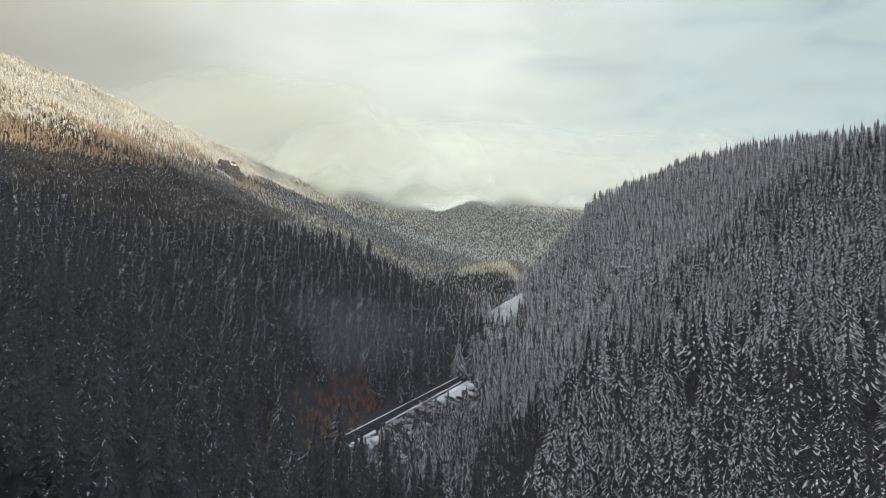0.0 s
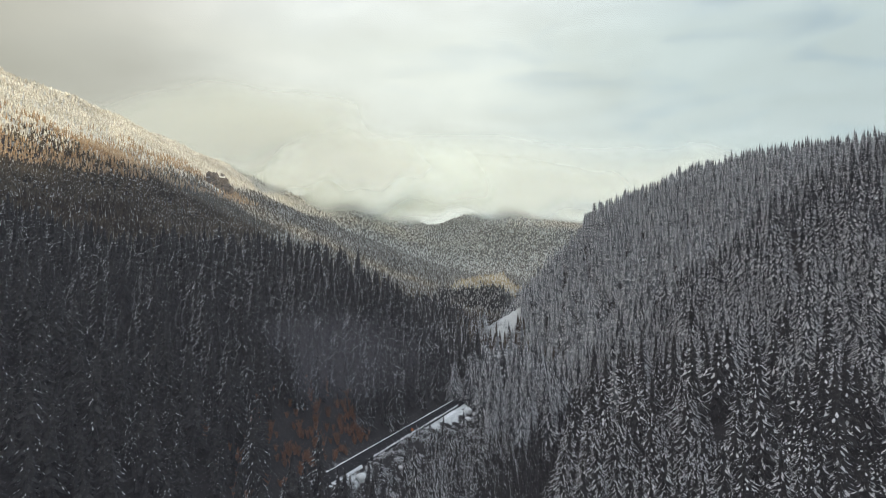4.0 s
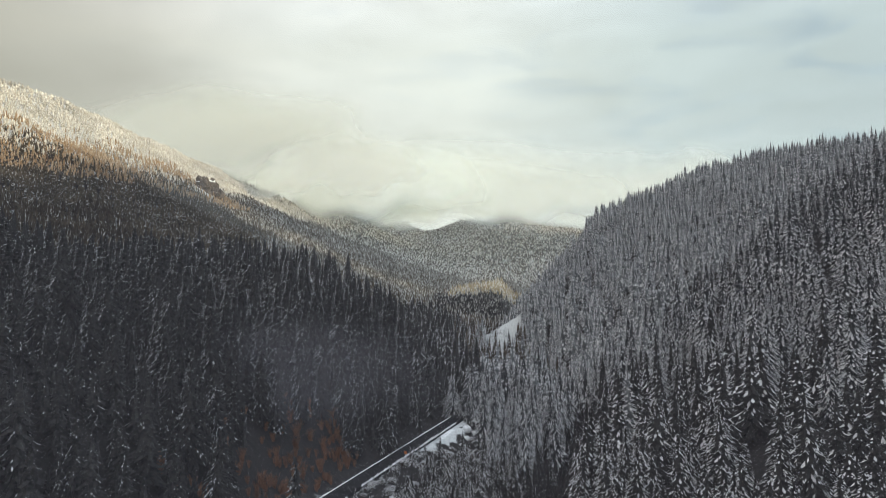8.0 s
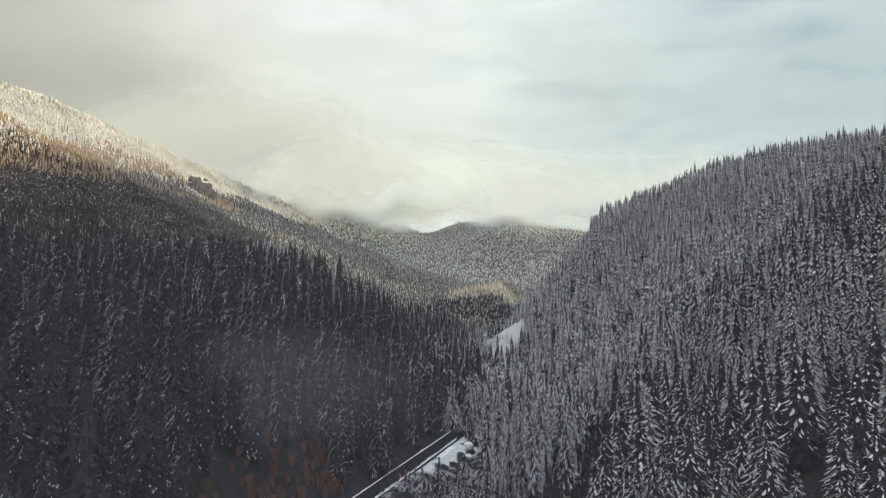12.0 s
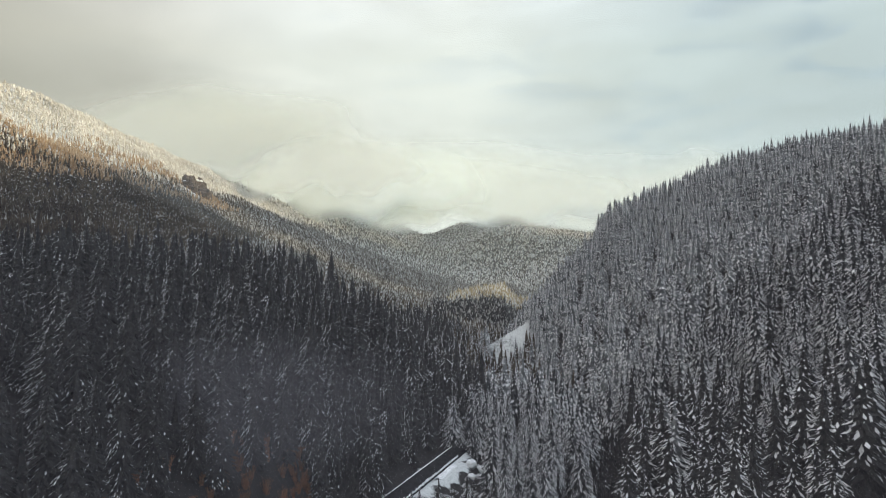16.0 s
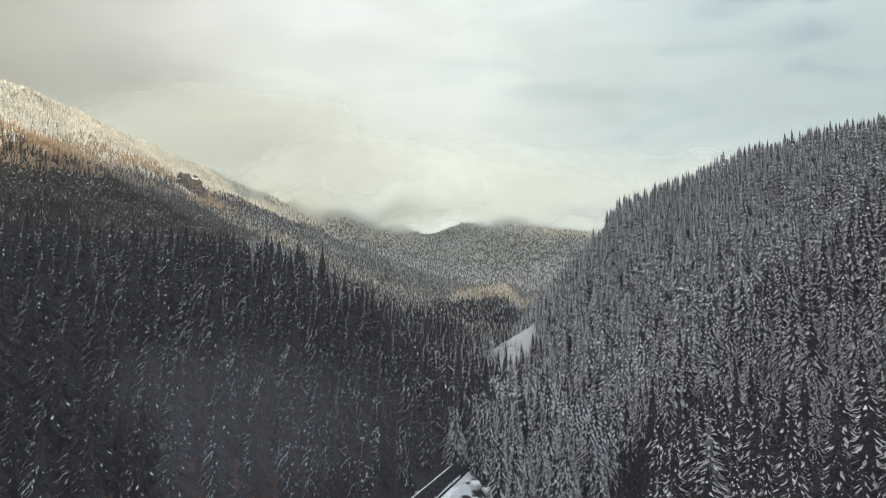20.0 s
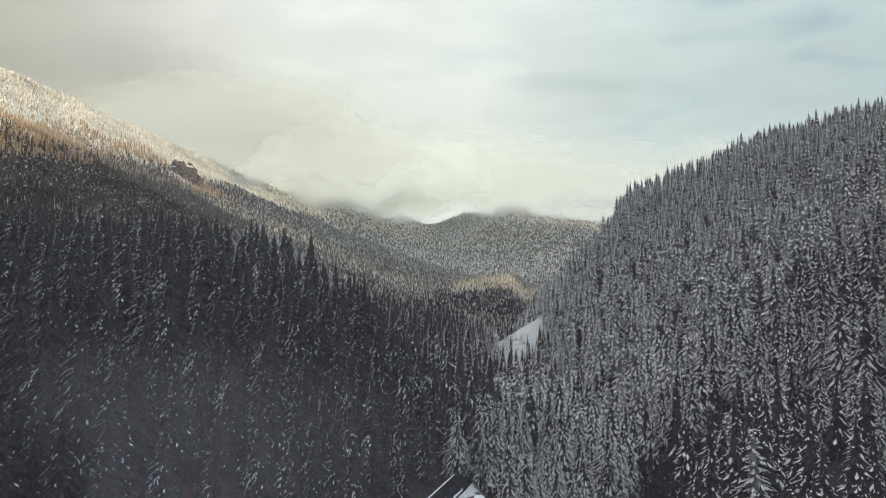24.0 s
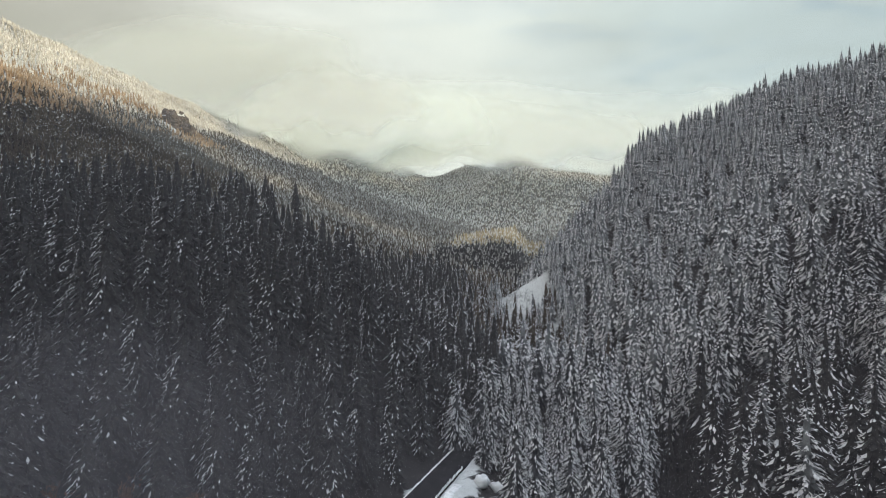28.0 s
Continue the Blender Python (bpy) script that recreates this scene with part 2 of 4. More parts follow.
def land(x, y):
    x, y = np.asarray(x, float), np.asarray(y, float)
    sx, sz = stream_x(y), stream_z(y)
    d, e = sx - x, x - sx
    # the long mountainside on the left, with its crest
    dl = np.clip(d, 0, None)
    crest = np.interp(y, [0, 1150, 1400, 1700, 2000, 2400], [948, 934, 878, 805, 710, 620]) + 22 * rolling(x * 0, y, 620, 1.0)
    dc = np.minimum(dl, crest)
    bank_z = np.interp(y, [480, 545, 880, 980], [18, 4, 4, 18])
    left = bank_z * smooth(0, 26, dl) + np.clip(0.2 * dc + 0.00027 * dc**2 - 30, 0, None) - 0.22 * np.clip(dl - crest, 0, None)
    left += rolling(x, y, 170, 2.0) * 7 * smooth(150, 420, dl) + rolling(x, y, 420, 5.0) * 10 * smooth(200, 600, dl)
    # the hill on the right
    er = np.clip(e, 0, None)
    right = np.interp(er, [0, 10, 40, 60, 100, 165, 211, 283, 400, 800, 3000], [0, 15, 44, 62, 95, 139, 162, 173, 178, 184, 184])
    along = np.interp(y, [-300, 150, 200, 240, 270, 400, 520, 640, 770, 800, 840, 1000, 1400], [0.1, 0.12, 0.2, 0.48, 0.62, 0.88, 1.02, 1.0, 0.94, 0.8, 0.45, 0.22, 0.16])
    right = (right + 6 * smooth(110, 200, er)) * along + rolling(x, y, 90, 3.0) * 4 * smooth(30, 120, er) * smooth(150, 260, y)
    right = right - 28 * np.exp(-(((x - 157) / 15) ** 2)) * (0.55 * smooth(690, 725, y) + 0.45 * smooth(735, 760, y)) * (1 - smooth(785, 800, y))
    knoll = 26 * np.exp(-(((x - 178) / 42) ** 2)) * smooth(640, 750, y) * (1 - smooth(778, 800, y))
    right = right * (1 - 0.55 * smooth(712, 785, y) * (1 - smooth(45, 105, er)))
    right = np.clip(right + knoll * smooth(20, 70, er) - 3.0 * smooth(20, 60, er), 0, None)
    sz = sz - hollow(y) * np.where(d > 0, 1 - smooth(25, 85, dl), 1 - smooth(0, 40, er))
    z = sz + np.where(d > 0, left, right)
    # the valley's head
    z = z + 0.26 * np.clip(y - 1900, 0, 950) * smooth(1800, 2300, y) * (0.8 + 0.2 * rolling(x, y, 900, 7.0)) * (0.45 + 0.55 * smooth(-50, 200, x))
    # the wooded summits at the valley's head
    z = z + 125 * np.exp(-(((x - 288) / 120) ** 2) - ((y - 2480) / 260) ** 2) + 45 * np.exp(-(((x - 480) / 120) ** 2) - ((y - 2300) / 200) ** 2)
    # a bare snowy fan at the foot of the hill
    fan = 58 + 0.62 * (x - 80) + np.where(y < 650, 0.72, -0.9) * (y - 650) + rolling(x, y, 14, 1.1) * 0.8
    z = np.where((x > 30) & (x < 98), np.maximum(z, fan), z)
    # a low wooded bluff on the valley floor
    z = z + 22 * np.exp(-(((x - 108) / 88) ** 2) - ((y - 1055) / 44) ** 2)
    # the steep wooded spur above the road
    s, n = road_sn(x, y)
    spur = np.interp(n, [-400, -40, -9, -7, 7, 9, 36, 76, 170, 215, 330, 600], [-200, -30, 6, 7, 7, 8.5, 48, 68, 86, 86, 52, -40])
    spur = spur + 0.0125 * s - 0.62 * np.clip(s - 160 - 0.42 * np.clip(n, 0, None), 0, None) - 0.10 * np.clip(-s - 40, 0, None) * smooth(8, 60, n)
    spur = spur + rolling(x, y, 60, 4.0) * 3.0 * smooth(14, 60, n)
    k = 5.0
    hi, lo = np.maximum(z, spur), np.minimum(z, spur)
    soft = hi + k * np.log1p(np.exp(-(hi - lo) / k)) * 0.6
    z = np.where((np.abs(n) < 12) & (s < 190), hi, soft)
    # the road's bench
    lay_by = 4.5 * smooth(104, 114, s) * (1 - smooth(146, 158, s))
    bench = (1 - smooth(6.5, 9.5, np.where(n > 0, n, np.clip(-n - lay_by, 0, None)))) * (1 - smooth(172, 200, s)) * smooth(-330, -280, s)
    z = z * (1 - bench) + (road_z(s) - 0.9 + 0.8 * smooth(5, 8, np.abs(n))) * bench
    # unseen high ridge, added to keep the low sun off the valley
    rx = np.interp(y, [-3000, 0, 700, 1300, 2200, 4600], [900, 1000, 1000, 1230, 1950, 3900])
    yy = y + 0.478 * (x - rx)
    # its notch lets a band of sun reach the bluff
    top = np.interp(yy, [-3000, -400, 0, 400, 548, 562, 640, 656, 750, 1022, 1300, 1700, 2200, 3000, 4600], [420, 545, 594, 630, 644, 290, 290, 647, 610, 585, 628, 610, 430, 300, 300])
    top = top + 14 * rolling(x, y, 240, 6.0) * (1 - smooth(520, 560, yy) * (1 - smooth(645, 690, yy)))
    ridge = top - np.abs(x - rx) * np.where(x < rx, 0.95, 0.4)
    z = np.maximum(z, ridge)
    return z + 0.8 * rolling(x, y, 23, 8.0) * (1 - bench)


def open_ground(x, y):
    """Where no tree stands."""
    s, n = road_sn(x, y)
    road = (n > -np.where(s < 0, 6.0, 8.0)) & (n < np.where(s > 60, 5.4, 7.0)) & (s > -300) & (s < 168)
    pull_in = (n < -7) & (n > -12) & (s > 116) & (s < 142)
    bank = (x > 46) & (x < 84 - 0.2 * (650 - y)) & (y > 620) & (y < 662)
    scrub = (n > 7) & (n < 21) & (s > -6) & (s < 56)
    rock = ((x + 432) / 19) ** 2 + ((y - 1266) / 20) ** 2 < 1
    meadow = (np.abs(x - 100 - 0.2 * (y - 1050)) < 64) & (np.abs(y - 1055) < 34)
    return road | pull_in | bank | scrub | rock | meadow


def mesh_of(name, verts, faces, mats, slots=None, flat=True):
    """A mesh from arrays; all faces have the same number of corners."""
    me = bpy.data.meshes.new(name)
    verts, faces = np.asarray(verts, np.float32), np.asarray(faces, np.int32)
    me.vertices.add(len(verts))
    me.vertices.foreach_set("co", verts.ravel())
    me.loops.add(faces.size)
    me.loops.foreach_set("vertex_index", faces.ravel())
    me.polygons.add(len(faces))
    k = faces.shape[1]
    me.polygons.foreach_set("loop_start", np.arange(0, faces.size, k, dtype=np.int32))
    me.polygons.foreach_set("loop_total", np.full(len(faces), k, np.int32))
    for m in mats:
        me.materials.append(m)
    if slots is not None:
        me.polygons.foreach_set("material_index", np.asarray(slots, np.int32))
    me.polygons.foreach_set("use_smooth", np.full(len(faces), not flat))
    me.update(calc_edges=True)
    me.validate()
    return me


def part(name, mesh, parent, label=""):
    ob = new(name, mesh)
    ob.parent = parent
    return tagged(ob, label)


def stuff(name, mesh, label, category):
    return tagged(new(name, mesh), label, category, kind="stuff")


def steps(*legs):
    """Grid lines: legs of (from, to, step)."""
    v = []
    for a, b, st in legs:
        v += list(np.arange(a, b, st))
    return np.array(v + [legs[-1][1]])


def build_ground():
    gx = steps((-4600, -1400, 110), (-1400, -360, 26), (-360, -130, 9), (-130, 150, 4), (150, 430, 8), (430, 1300, 26), (1300, 4600, 110))
    gy = steps((-2600, -100, 100), (-100, 180, 16), (180, 480, 4), (480, 860, 8), (860, 2600, 26), (2600, 4700, 100))
    X, Y = np.meshgrid(gx, gy)
    V = np.stack([X.ravel(), Y.ravel(), land(X, Y).ravel()], 1)
    i = np.arange(len(gy) - 1)[:, None] * len(gx) + np.arange(len(gx) - 1)[None]
    F = np.stack([i, i + 1, i + len(gx) + 1, i + len(gx)], -1).reshape(-1, 4)
    me = mesh_of("ground", V, F, [GROUND], flat=False)
    s, n = road_sn(V[:, 0], V[:, 1])
    white = open_ground(V[:, 0], V[:, 1]).astype(float) * 0.9
    vx, vy = V[:, 0], V[:, 1]
    white[(vx > 42) & (vx < 90) & (vy > 606) & (vy < 668)] = 0.88
    white[(n < -3) & (n > -15) & (s > -300) & (s < 100)] = 0.0
    white[(n > 1) & (n < 40) & (s > -300) & (s < 90)] = 0.0
    white[(n < -13) & (n > -44) & (s > -10) & (s < 140)] = -0.25
    white[(n > 4) & (n < 12) & (s > 60) & (s < 180)] = -0.2
    white += 0.7 * smooth(250, 380, V[:, 2]) * (1 - smooth(1450, 1700, V[:, 1])) + 0.12 * smooth(1400, 1700, V[:, 1])
    white -= 0.35 * smooth(4, 9, n) * (V[:, 2] < 110)
    white -= 0.4 * (vy < 606) * (vy > 200) * (vx < 120) * (n < -12)
    white -= 0.2 * smooth(5, 40, V[:, 0] - stream_x(V[:, 1])) * (V[:, 1] < 640)
    # snow kept off the ravine's floor to imitate its shade
    white[(np.abs(V[:, 0] - stream_x(V[:, 1])) < 24) & (V[:, 1] < 470) & (n < -22)] = -0.6
    me.attributes.new("open_snow", "FLOAT", "POINT").data.foreach_set("value", white.astype(np.float32))
    tagged(new("ground", me), "snow-patched forest floor of a steep mountain valley", "ground", kind="structure")


build_ground()


# ---- firs ----
def fir_parts(rng, height, radius, whorls, per, detail, snow_share, snow_size=1.0, bulk=1.0, droop=1.0, windward=None):
    """Trunk, boughs and the snow on them, as vertices and triangles, for a fir that stands at the origin."""
    tv, tf, cv, cf, sv, sf = [], [], [], [], [], []
    up = np.array([0, 0, 1.0])
    fine, coarse = detail > 1.5, 1.0 if detail > 1.5 else 1.0 if detail > 1 else 1.45

    def reach_at(k):
        return radius * ((1 - k) ** 0.85 + 0.02) * (1.0 if k > 0.12 else 0.76 + 2.0 * k)

    # the dense inside of the crown
    tiers, sides = (5, 7) if fine else (3, 5)
    for i in range(tiers):
        k0, k1 = i / tiers, min((i + 1.5) / tiers, 1.0)
        base, turn = len(cv), rng.uniform(0, 6.28)
        cv.append(np.array([0, 0, height * (0.08 + 0.91 * k1)]))
        for j in range(sides):
            a, r = turn + 6.2832 * j / sides, (0.50 if fine else 0.62) * reach_at(k0) * rng.uniform(0.6, 1.25)
            cv.append(np.array([math.cos(a) * r, math.sin(a) * r, height * (0.06 + 0.91 * k0 + rng.uniform(-0.03, 0.02))]))
        cf.extend((base, base + 1 + j, base + 1 + (j + 1) % sides) for j in range(sides))

    def spine(way, length, z0, k, sag):
        return way * (0.05 + length * k) + up * (z0 - length * sag * (0.45 * k + 0.55 * k * k))

    def spray(V, F, foot, way, reach, half, hang):
        """A short leaf-shaped spray with a raised midrib from foot along way, its edges hanging."""
        side = np.array([-way[1], way[0], 0.0])
        side = side / (np.linalg.norm(side) + 1e-6) * half
        mid, b = foot + way * (reach * rng.uniform(0.40, 0.62)) - up * (half * hang), len(V)
        V.extend((foot, foot + way * reach, mid + side * rng.uniform(0.75, 1.25), mid - side * rng.uniform(0.75, 1.25)))
        F.extend(((b, b + 1, b + 2), (b + 1, b, b + 3)))

    def turned(way, angle, fall):
        ca, sa = math.cos(angle), math.sin(angle)
        return np.array([way[0] * ca - way[1] * sa, way[0] * sa + way[1] * ca, -fall])

    for i in range(whorls):
        k = min(max((i + rng.uniform(-0.35, 0.35)) / whorls, 0.0), 0.985)
        z = height * (0.11 + 0.885 * k)
        turn, loaded = rng.uniform(0, 6.28), rng.uniform(-0.12, 0.12)
        around = max(4, round(per * (1.12 - 0.55 * k)))
        for j in range(around):
            a = turn + 6.2832 * j / around + rng.uniform(-0.35, 0.35)
            way = np.array([math.cos(a), math.sin(a), 0.0])
            length = reach_at(k) * rng.uniform(0.70, 1.12) + 0.3
            sag = (0.72 - 0.22 * k + loaded + rng.uniform(-0.16, 0.16)) * droop
            zz = z + rng.uniform(-0.026, 0.026) * height
            wide = (length * 0.10 + 0.14) * bulk * (1.0 if fine else 1.4)
            spray(cv, cf, np.array([0, 0, zz]), way * length - up * (length * sag), 1.0, wide, 0.8)
            # snow thins downwards, imitating the shade low in the crown
            cover = snow_share * min(1.0, max(0.20, 2.3 * (k + 0.05)))
            if windward is not None:
                cover = snow_share * (0.10 + 1.5 * max(0.0, math.cos(a - windward)) ** 1.5) * (0.35 + 2.6 * max(0.0, loaded + 0.06) / 0.18)
            if windward is None and rng.random() < cover:
                k0 = rng.uniform(0.30, 0.6)
                foot = np.array([0, 0, zz]) + (way * length - up * (length * sag)) * k0 + up * 0.13
                spray(sv, sf, foot, (way - up * sag) * length, 1.04 - k0, wide * 0.62 * snow_size, 0.5)
            # short side sprays along the bough, each with or without its pad of snow
            n = max(2, round(length / 0.80)) if fine else (4 if length > 3.2 and detail > 1 else 3 if length > 2.4 and detail > 1 else 3 if length > 3.0 else 2 if length > 1.3 else 1)
            sg = rng.choice((-1, 1))
            for m in range(n):
                ks = 0.26 + 0.66 * (m + rng.uniform(0.1, 0.9)) / n
                sg = -sg
                go = turned(way, sg * rng.uniform(0.15, 0.75), (0.35 + sag * ks) * rng.uniform(0.7, 1.3))
                foot = spine(way, length, zz, ks, sag)
                reach = (0.52 + 0.10 * length) * rng.uniform(0.7, 1.35) * bulk * coarse
                half = reach * rng.uniform(0.14, 0.24)
                if fine and rng.random() < 0.55:
                    spray(cv, cf, foot, go, reach, half * 1.15, 0.7)
                if rng.random() < cover:
                    lean = 0.10 + 0.06 * rng.random()
                    size = snow_size * rng.uniform(0.7, 1.15)
                    spray(sv, sf, foot + up * lean + go * (reach * 0.08), go, reach * 0.92 * min(size, 1.1), half * 0.95 * size, 0.45)
    # trunk and leader
    sides = 6 if fine else 3
    levels = ((0.0, 0.012), (0.4, 0.008), (1.0, 0.0015)) if fine else ((0.0, 0.012), (1.0, 0.0015))
    for lv, rr in levels:
        for j in range(sides):
            a = 6.2832 * j / sides
            tv.append(np.array([math.cos(a) * rr * height, math.sin(a) * rr * height, lv * height - (0.6 if lv == 0 else 0)]))
    for q in range(len(levels) - 1):
        for j in range(sides):
            a, b = q * sides + j, q * sides + (j + 1) % sides
            tf += [(a, b, b + sides), (a, b + sides, a + sides)]
    return (np.array(tv), np.array(tf)), (np.array(cv), np.array(cf)), (np.array(sv).reshape(-1, 3), np.array(sf, int).reshape(-1, 3))


def far_fir(rng, height, radius, tiers, sides, snow_share):
    """A fir of a far slope: jagged skirts, each facet green or white. Vertices, triangles and slots."""
    V, F, M = [], [], []
    for i in range(tiers):
        k = i / tiers
        z0, z1 = height * (0.05 + 0.80 * k), height * (0.05 + 0.80 * k + 1.35 / tiers * 0.8)
        if i == tiers - 1:
            z1 = height
        r = radius * ((1 - k) ** 0.8 + 0.06)
        b = len(V)
        V.append((rng.uniform(-0.1, 0.1), rng.uniform(-0.1, 0.1), z1))
        turn = rng.uniform(0, 6.28)
        for j in range(sides):
            a = turn + 6.2832 * j / sides
            rr = r * rng.uniform(0.55, 1.3)
            V.append((math.cos(a) * rr, math.sin(a) * rr, z0 + rng.uniform(-0.09, 0.07) * height))
        for j in range(sides):
            F.append((b, b + 1 + j, b + 1 + (j + 1) % sides))
            M.append(1 if rng.random() < snow_share else 0)
    return np.array(V), np.array(F), np.array(M)


def plant(templates, xs, ys, zs, scales, turns, picks):
    """Joins copies of the templates (vertices, triangles, slots) into one set of arrays."""
    vs, fs, ms, base = [], [], [], 0
    for q, (V, F, M) in enumerate(templates):
        w = np.nonzero(picks == q)[0]
        if not len(w):
            continue
        c, s = np.cos(turns[w])[:, None], np.sin(turns[w])[:, None]
        sc = scales[w][:, None]
        X = (V[:, 0] * c - V[:, 1] * s) * sc + xs[w][:, None]
        Y = (V[:, 0] * s + V[:, 1] * c) * sc + ys[w][:, None]
        Z = V[:, 2] * sc * (0.9 + 0.2 * np.modf(turns[w] * 7.3 + 90)[0][:, None]) + zs[w][:, None]
        vs.append(np.stack([X, Y, Z], -1).reshape(-1, 3))
        fs.append((F[None] + (np.arange(len(w)) * len(V))[:, None, None] + base).reshape(-1, 3))
        ms.append(np.tile(M, len(w)))
        base += len(w) * len(V)
    return np.concatenate(vs), np.concatenate(fs), np.concatenate(ms)


def scatter(seed, x0, x1, y0, y1, gap, keep=1.0, free=False):
    """Uneven rows of places about gap metres apart."""
    rng = np.random.default_rng(seed)
    X, Y = np.meshgrid(np.arange(x0, x1, gap), np.arange(y0, y1, gap))
    X = X.ravel() + rng.uniform(-0.48, 0.48, X.size) * gap
    Y = Y.ravel() + rng.uniform(-0.48, 0.48, Y.size) * gap
    ok = (rng.random(X.size) < keep) & (free | ~open_ground(X, Y)) & (np.abs(X) < 0.80 * Y + 30)
    return X[ok], Y[ok]


def joined(tr, cr, sn, bark):
    """One template for planting: needles 0, snow 1, bark 2."""
    V = np.concatenate([cr[0], sn[0], tr[0]])
    F = np.concatenate([cr[1], sn[1] + len(cr[0]), tr[1] + len(cr[0]) + len(sn[0])])
    M = np.concatenate([np.zeros(len(cr[1]), int), np.ones(len(sn[1]), int), np.full(len(tr[1]), 2)])
    return V, F, M


def fir_kind(seed, shares, snow_size, label, name, needles, whorls, per, windward=None):
    """Four grown firs of one kind, off the scene until they are set out."""
    made = []
    for q in range(4):
        rng = random.Random(seed + q)
        tall, wide = (21.0, 24.0, 19.0, 26.0)[q], (5.3, 5.0, 5.2, 5.8)[q]
        tr, cr, sn = fir_parts(rng, tall, wide, whorls + (0, 1, -2, 2)[q], per, 2, shares[q], snow_size, windward=windward)
        made.append((mesh_of("trunk", *tr, [BARK], flat=False), mesh_of("crown", *cr, [needles]), mesh_of("snow", *sn, [SNOW])))
    return made, label, name


def set_out(kind, xs, ys, seed, group, lo=0.6, hi=1.22, swing=180):
    meshes, label, name = kind
    rng = random.Random(seed)
    zs = land(xs, ys)
    for q, (x, y, z) in enumerate(zip(xs, ys, zs)):
        tree = new(name)
        tree.empty_display_size = 0.5
        k = rng.uniform(lo, hi)
        tree.matrix_basis = pose(x, y, z - 0.3, rng.uniform(-2, 2), rng.uniform(-2, 2), rng.uniform(-swing, swing)) @ Matrix.Diagonal((k, k, k * rng.uniform(0.92, 1.12), 1))
        tr, cr, sn = meshes[rng.randrange(len(meshes))]
        part("trunk", tr, tree)
        part("crown", cr, tree)
        part("snow", sn, tree)["kind"] = "stuff"
        size = "tall " if k > 1.04 else "young " if 0.6 < k < 0.78 else ""
        tagged(tree, size + label, "fir tree", group)


WIND = radians(205)  # the side from which the snow was blown on to the dark firs
DARK_FIR = fir_kind(11, (0.28, 0.48, 0.14, 0.38), 0.95, "dark green fir with sparse snow on its boughs", "dark_fir", NEEDLES, 25, 8, WIND)
WHITE_FIR = fir_kind(31, (0.95, 0.68, 0.88, 0.78), 1.1, "fir with snow-laden drooping boughs on the hillside", "snow_laden_fir", NEEDLES_COOL, 25, 9)
GORGE_FIR = fir_kind(51, (0.9, 0.62, 0.8, 0.7), 1.05, "slender snow-covered fir beside the gorge", "slender_fir", NEEDLES_COOL, 25, 9)
HALF_FIR = fir_kind(71, (0.52, 0.42, 0.60, 0.36), 1.05, "dark fir half covered with snow near the ravine", "half_snowy_fir", NEEDLES, 24, 8)


def build_old_firs():
    """A few broad old firs with heavy level boughs that stand out of the hillside."""
    for q, (x, y) in enumerate(((104.0, 398.0), (128.0, 440.0), (90.0, 352.0), (150.0, 500.0), (60.0, 430.0), (147.0, 712.0))):
        rng = random.Random(400 + q)
        tr, cr, sn = fir_parts(rng, 33 if q == 5 else 29 + 2 * (q % 3), 7.0 if q == 5 else 6.2, 19, 8, 2, 1.0, 1.2, 1.2, 0.55)
        tree = new("old_fir")
        tree.matrix_basis = pose(x, y, float(land(x, y)) - 0.3, 0, 0, 40 * q)
        part("trunk", mesh_of("trunk", *tr, [BARK], flat=False), tree)
        part("crown", mesh_of("crown", *cr, [NEEDLES_WHITE]), tree)
        part("snow", mesh_of("snow", *sn, [SNOW]), tree)["kind"] = "stuff"
        tagged(tree, "broad old fir with thick snow on level boughs", "fir tree", "old firs on the hillside")


build_old_firs()


def mid_templates(seed, whorls, per, share, size, count=5, windward=None, detail=1.2):
    made = []
    for q in range(count):
        rng = random.Random(seed + q)
        made.append(joined(*fir_parts(rng, rng.uniform(19, 26), rng.uniform(4.7, 5.5), whorls, per, detail, share * rng.uniform(*((0.68, 1.1) if windward is None else (0.3, 1.6))), size, windward=windward), BARK))
    return made


def grow(name, seed, templates, xs, ys, label, mats, lo=0.65, hi=1.2, swing=3.14):
    rng = np.random.default_rng(seed)
    n = len(xs)
    V, F, M = plant(templates, xs, ys, land(xs, ys) - 0.3, rng.uniform(lo, hi, n), rng.uniform(-swing, swing, n), rng.integers(0, len(templates), n))
    stuff(name, mesh_of(name, V, F, mats, M), label, "forest")


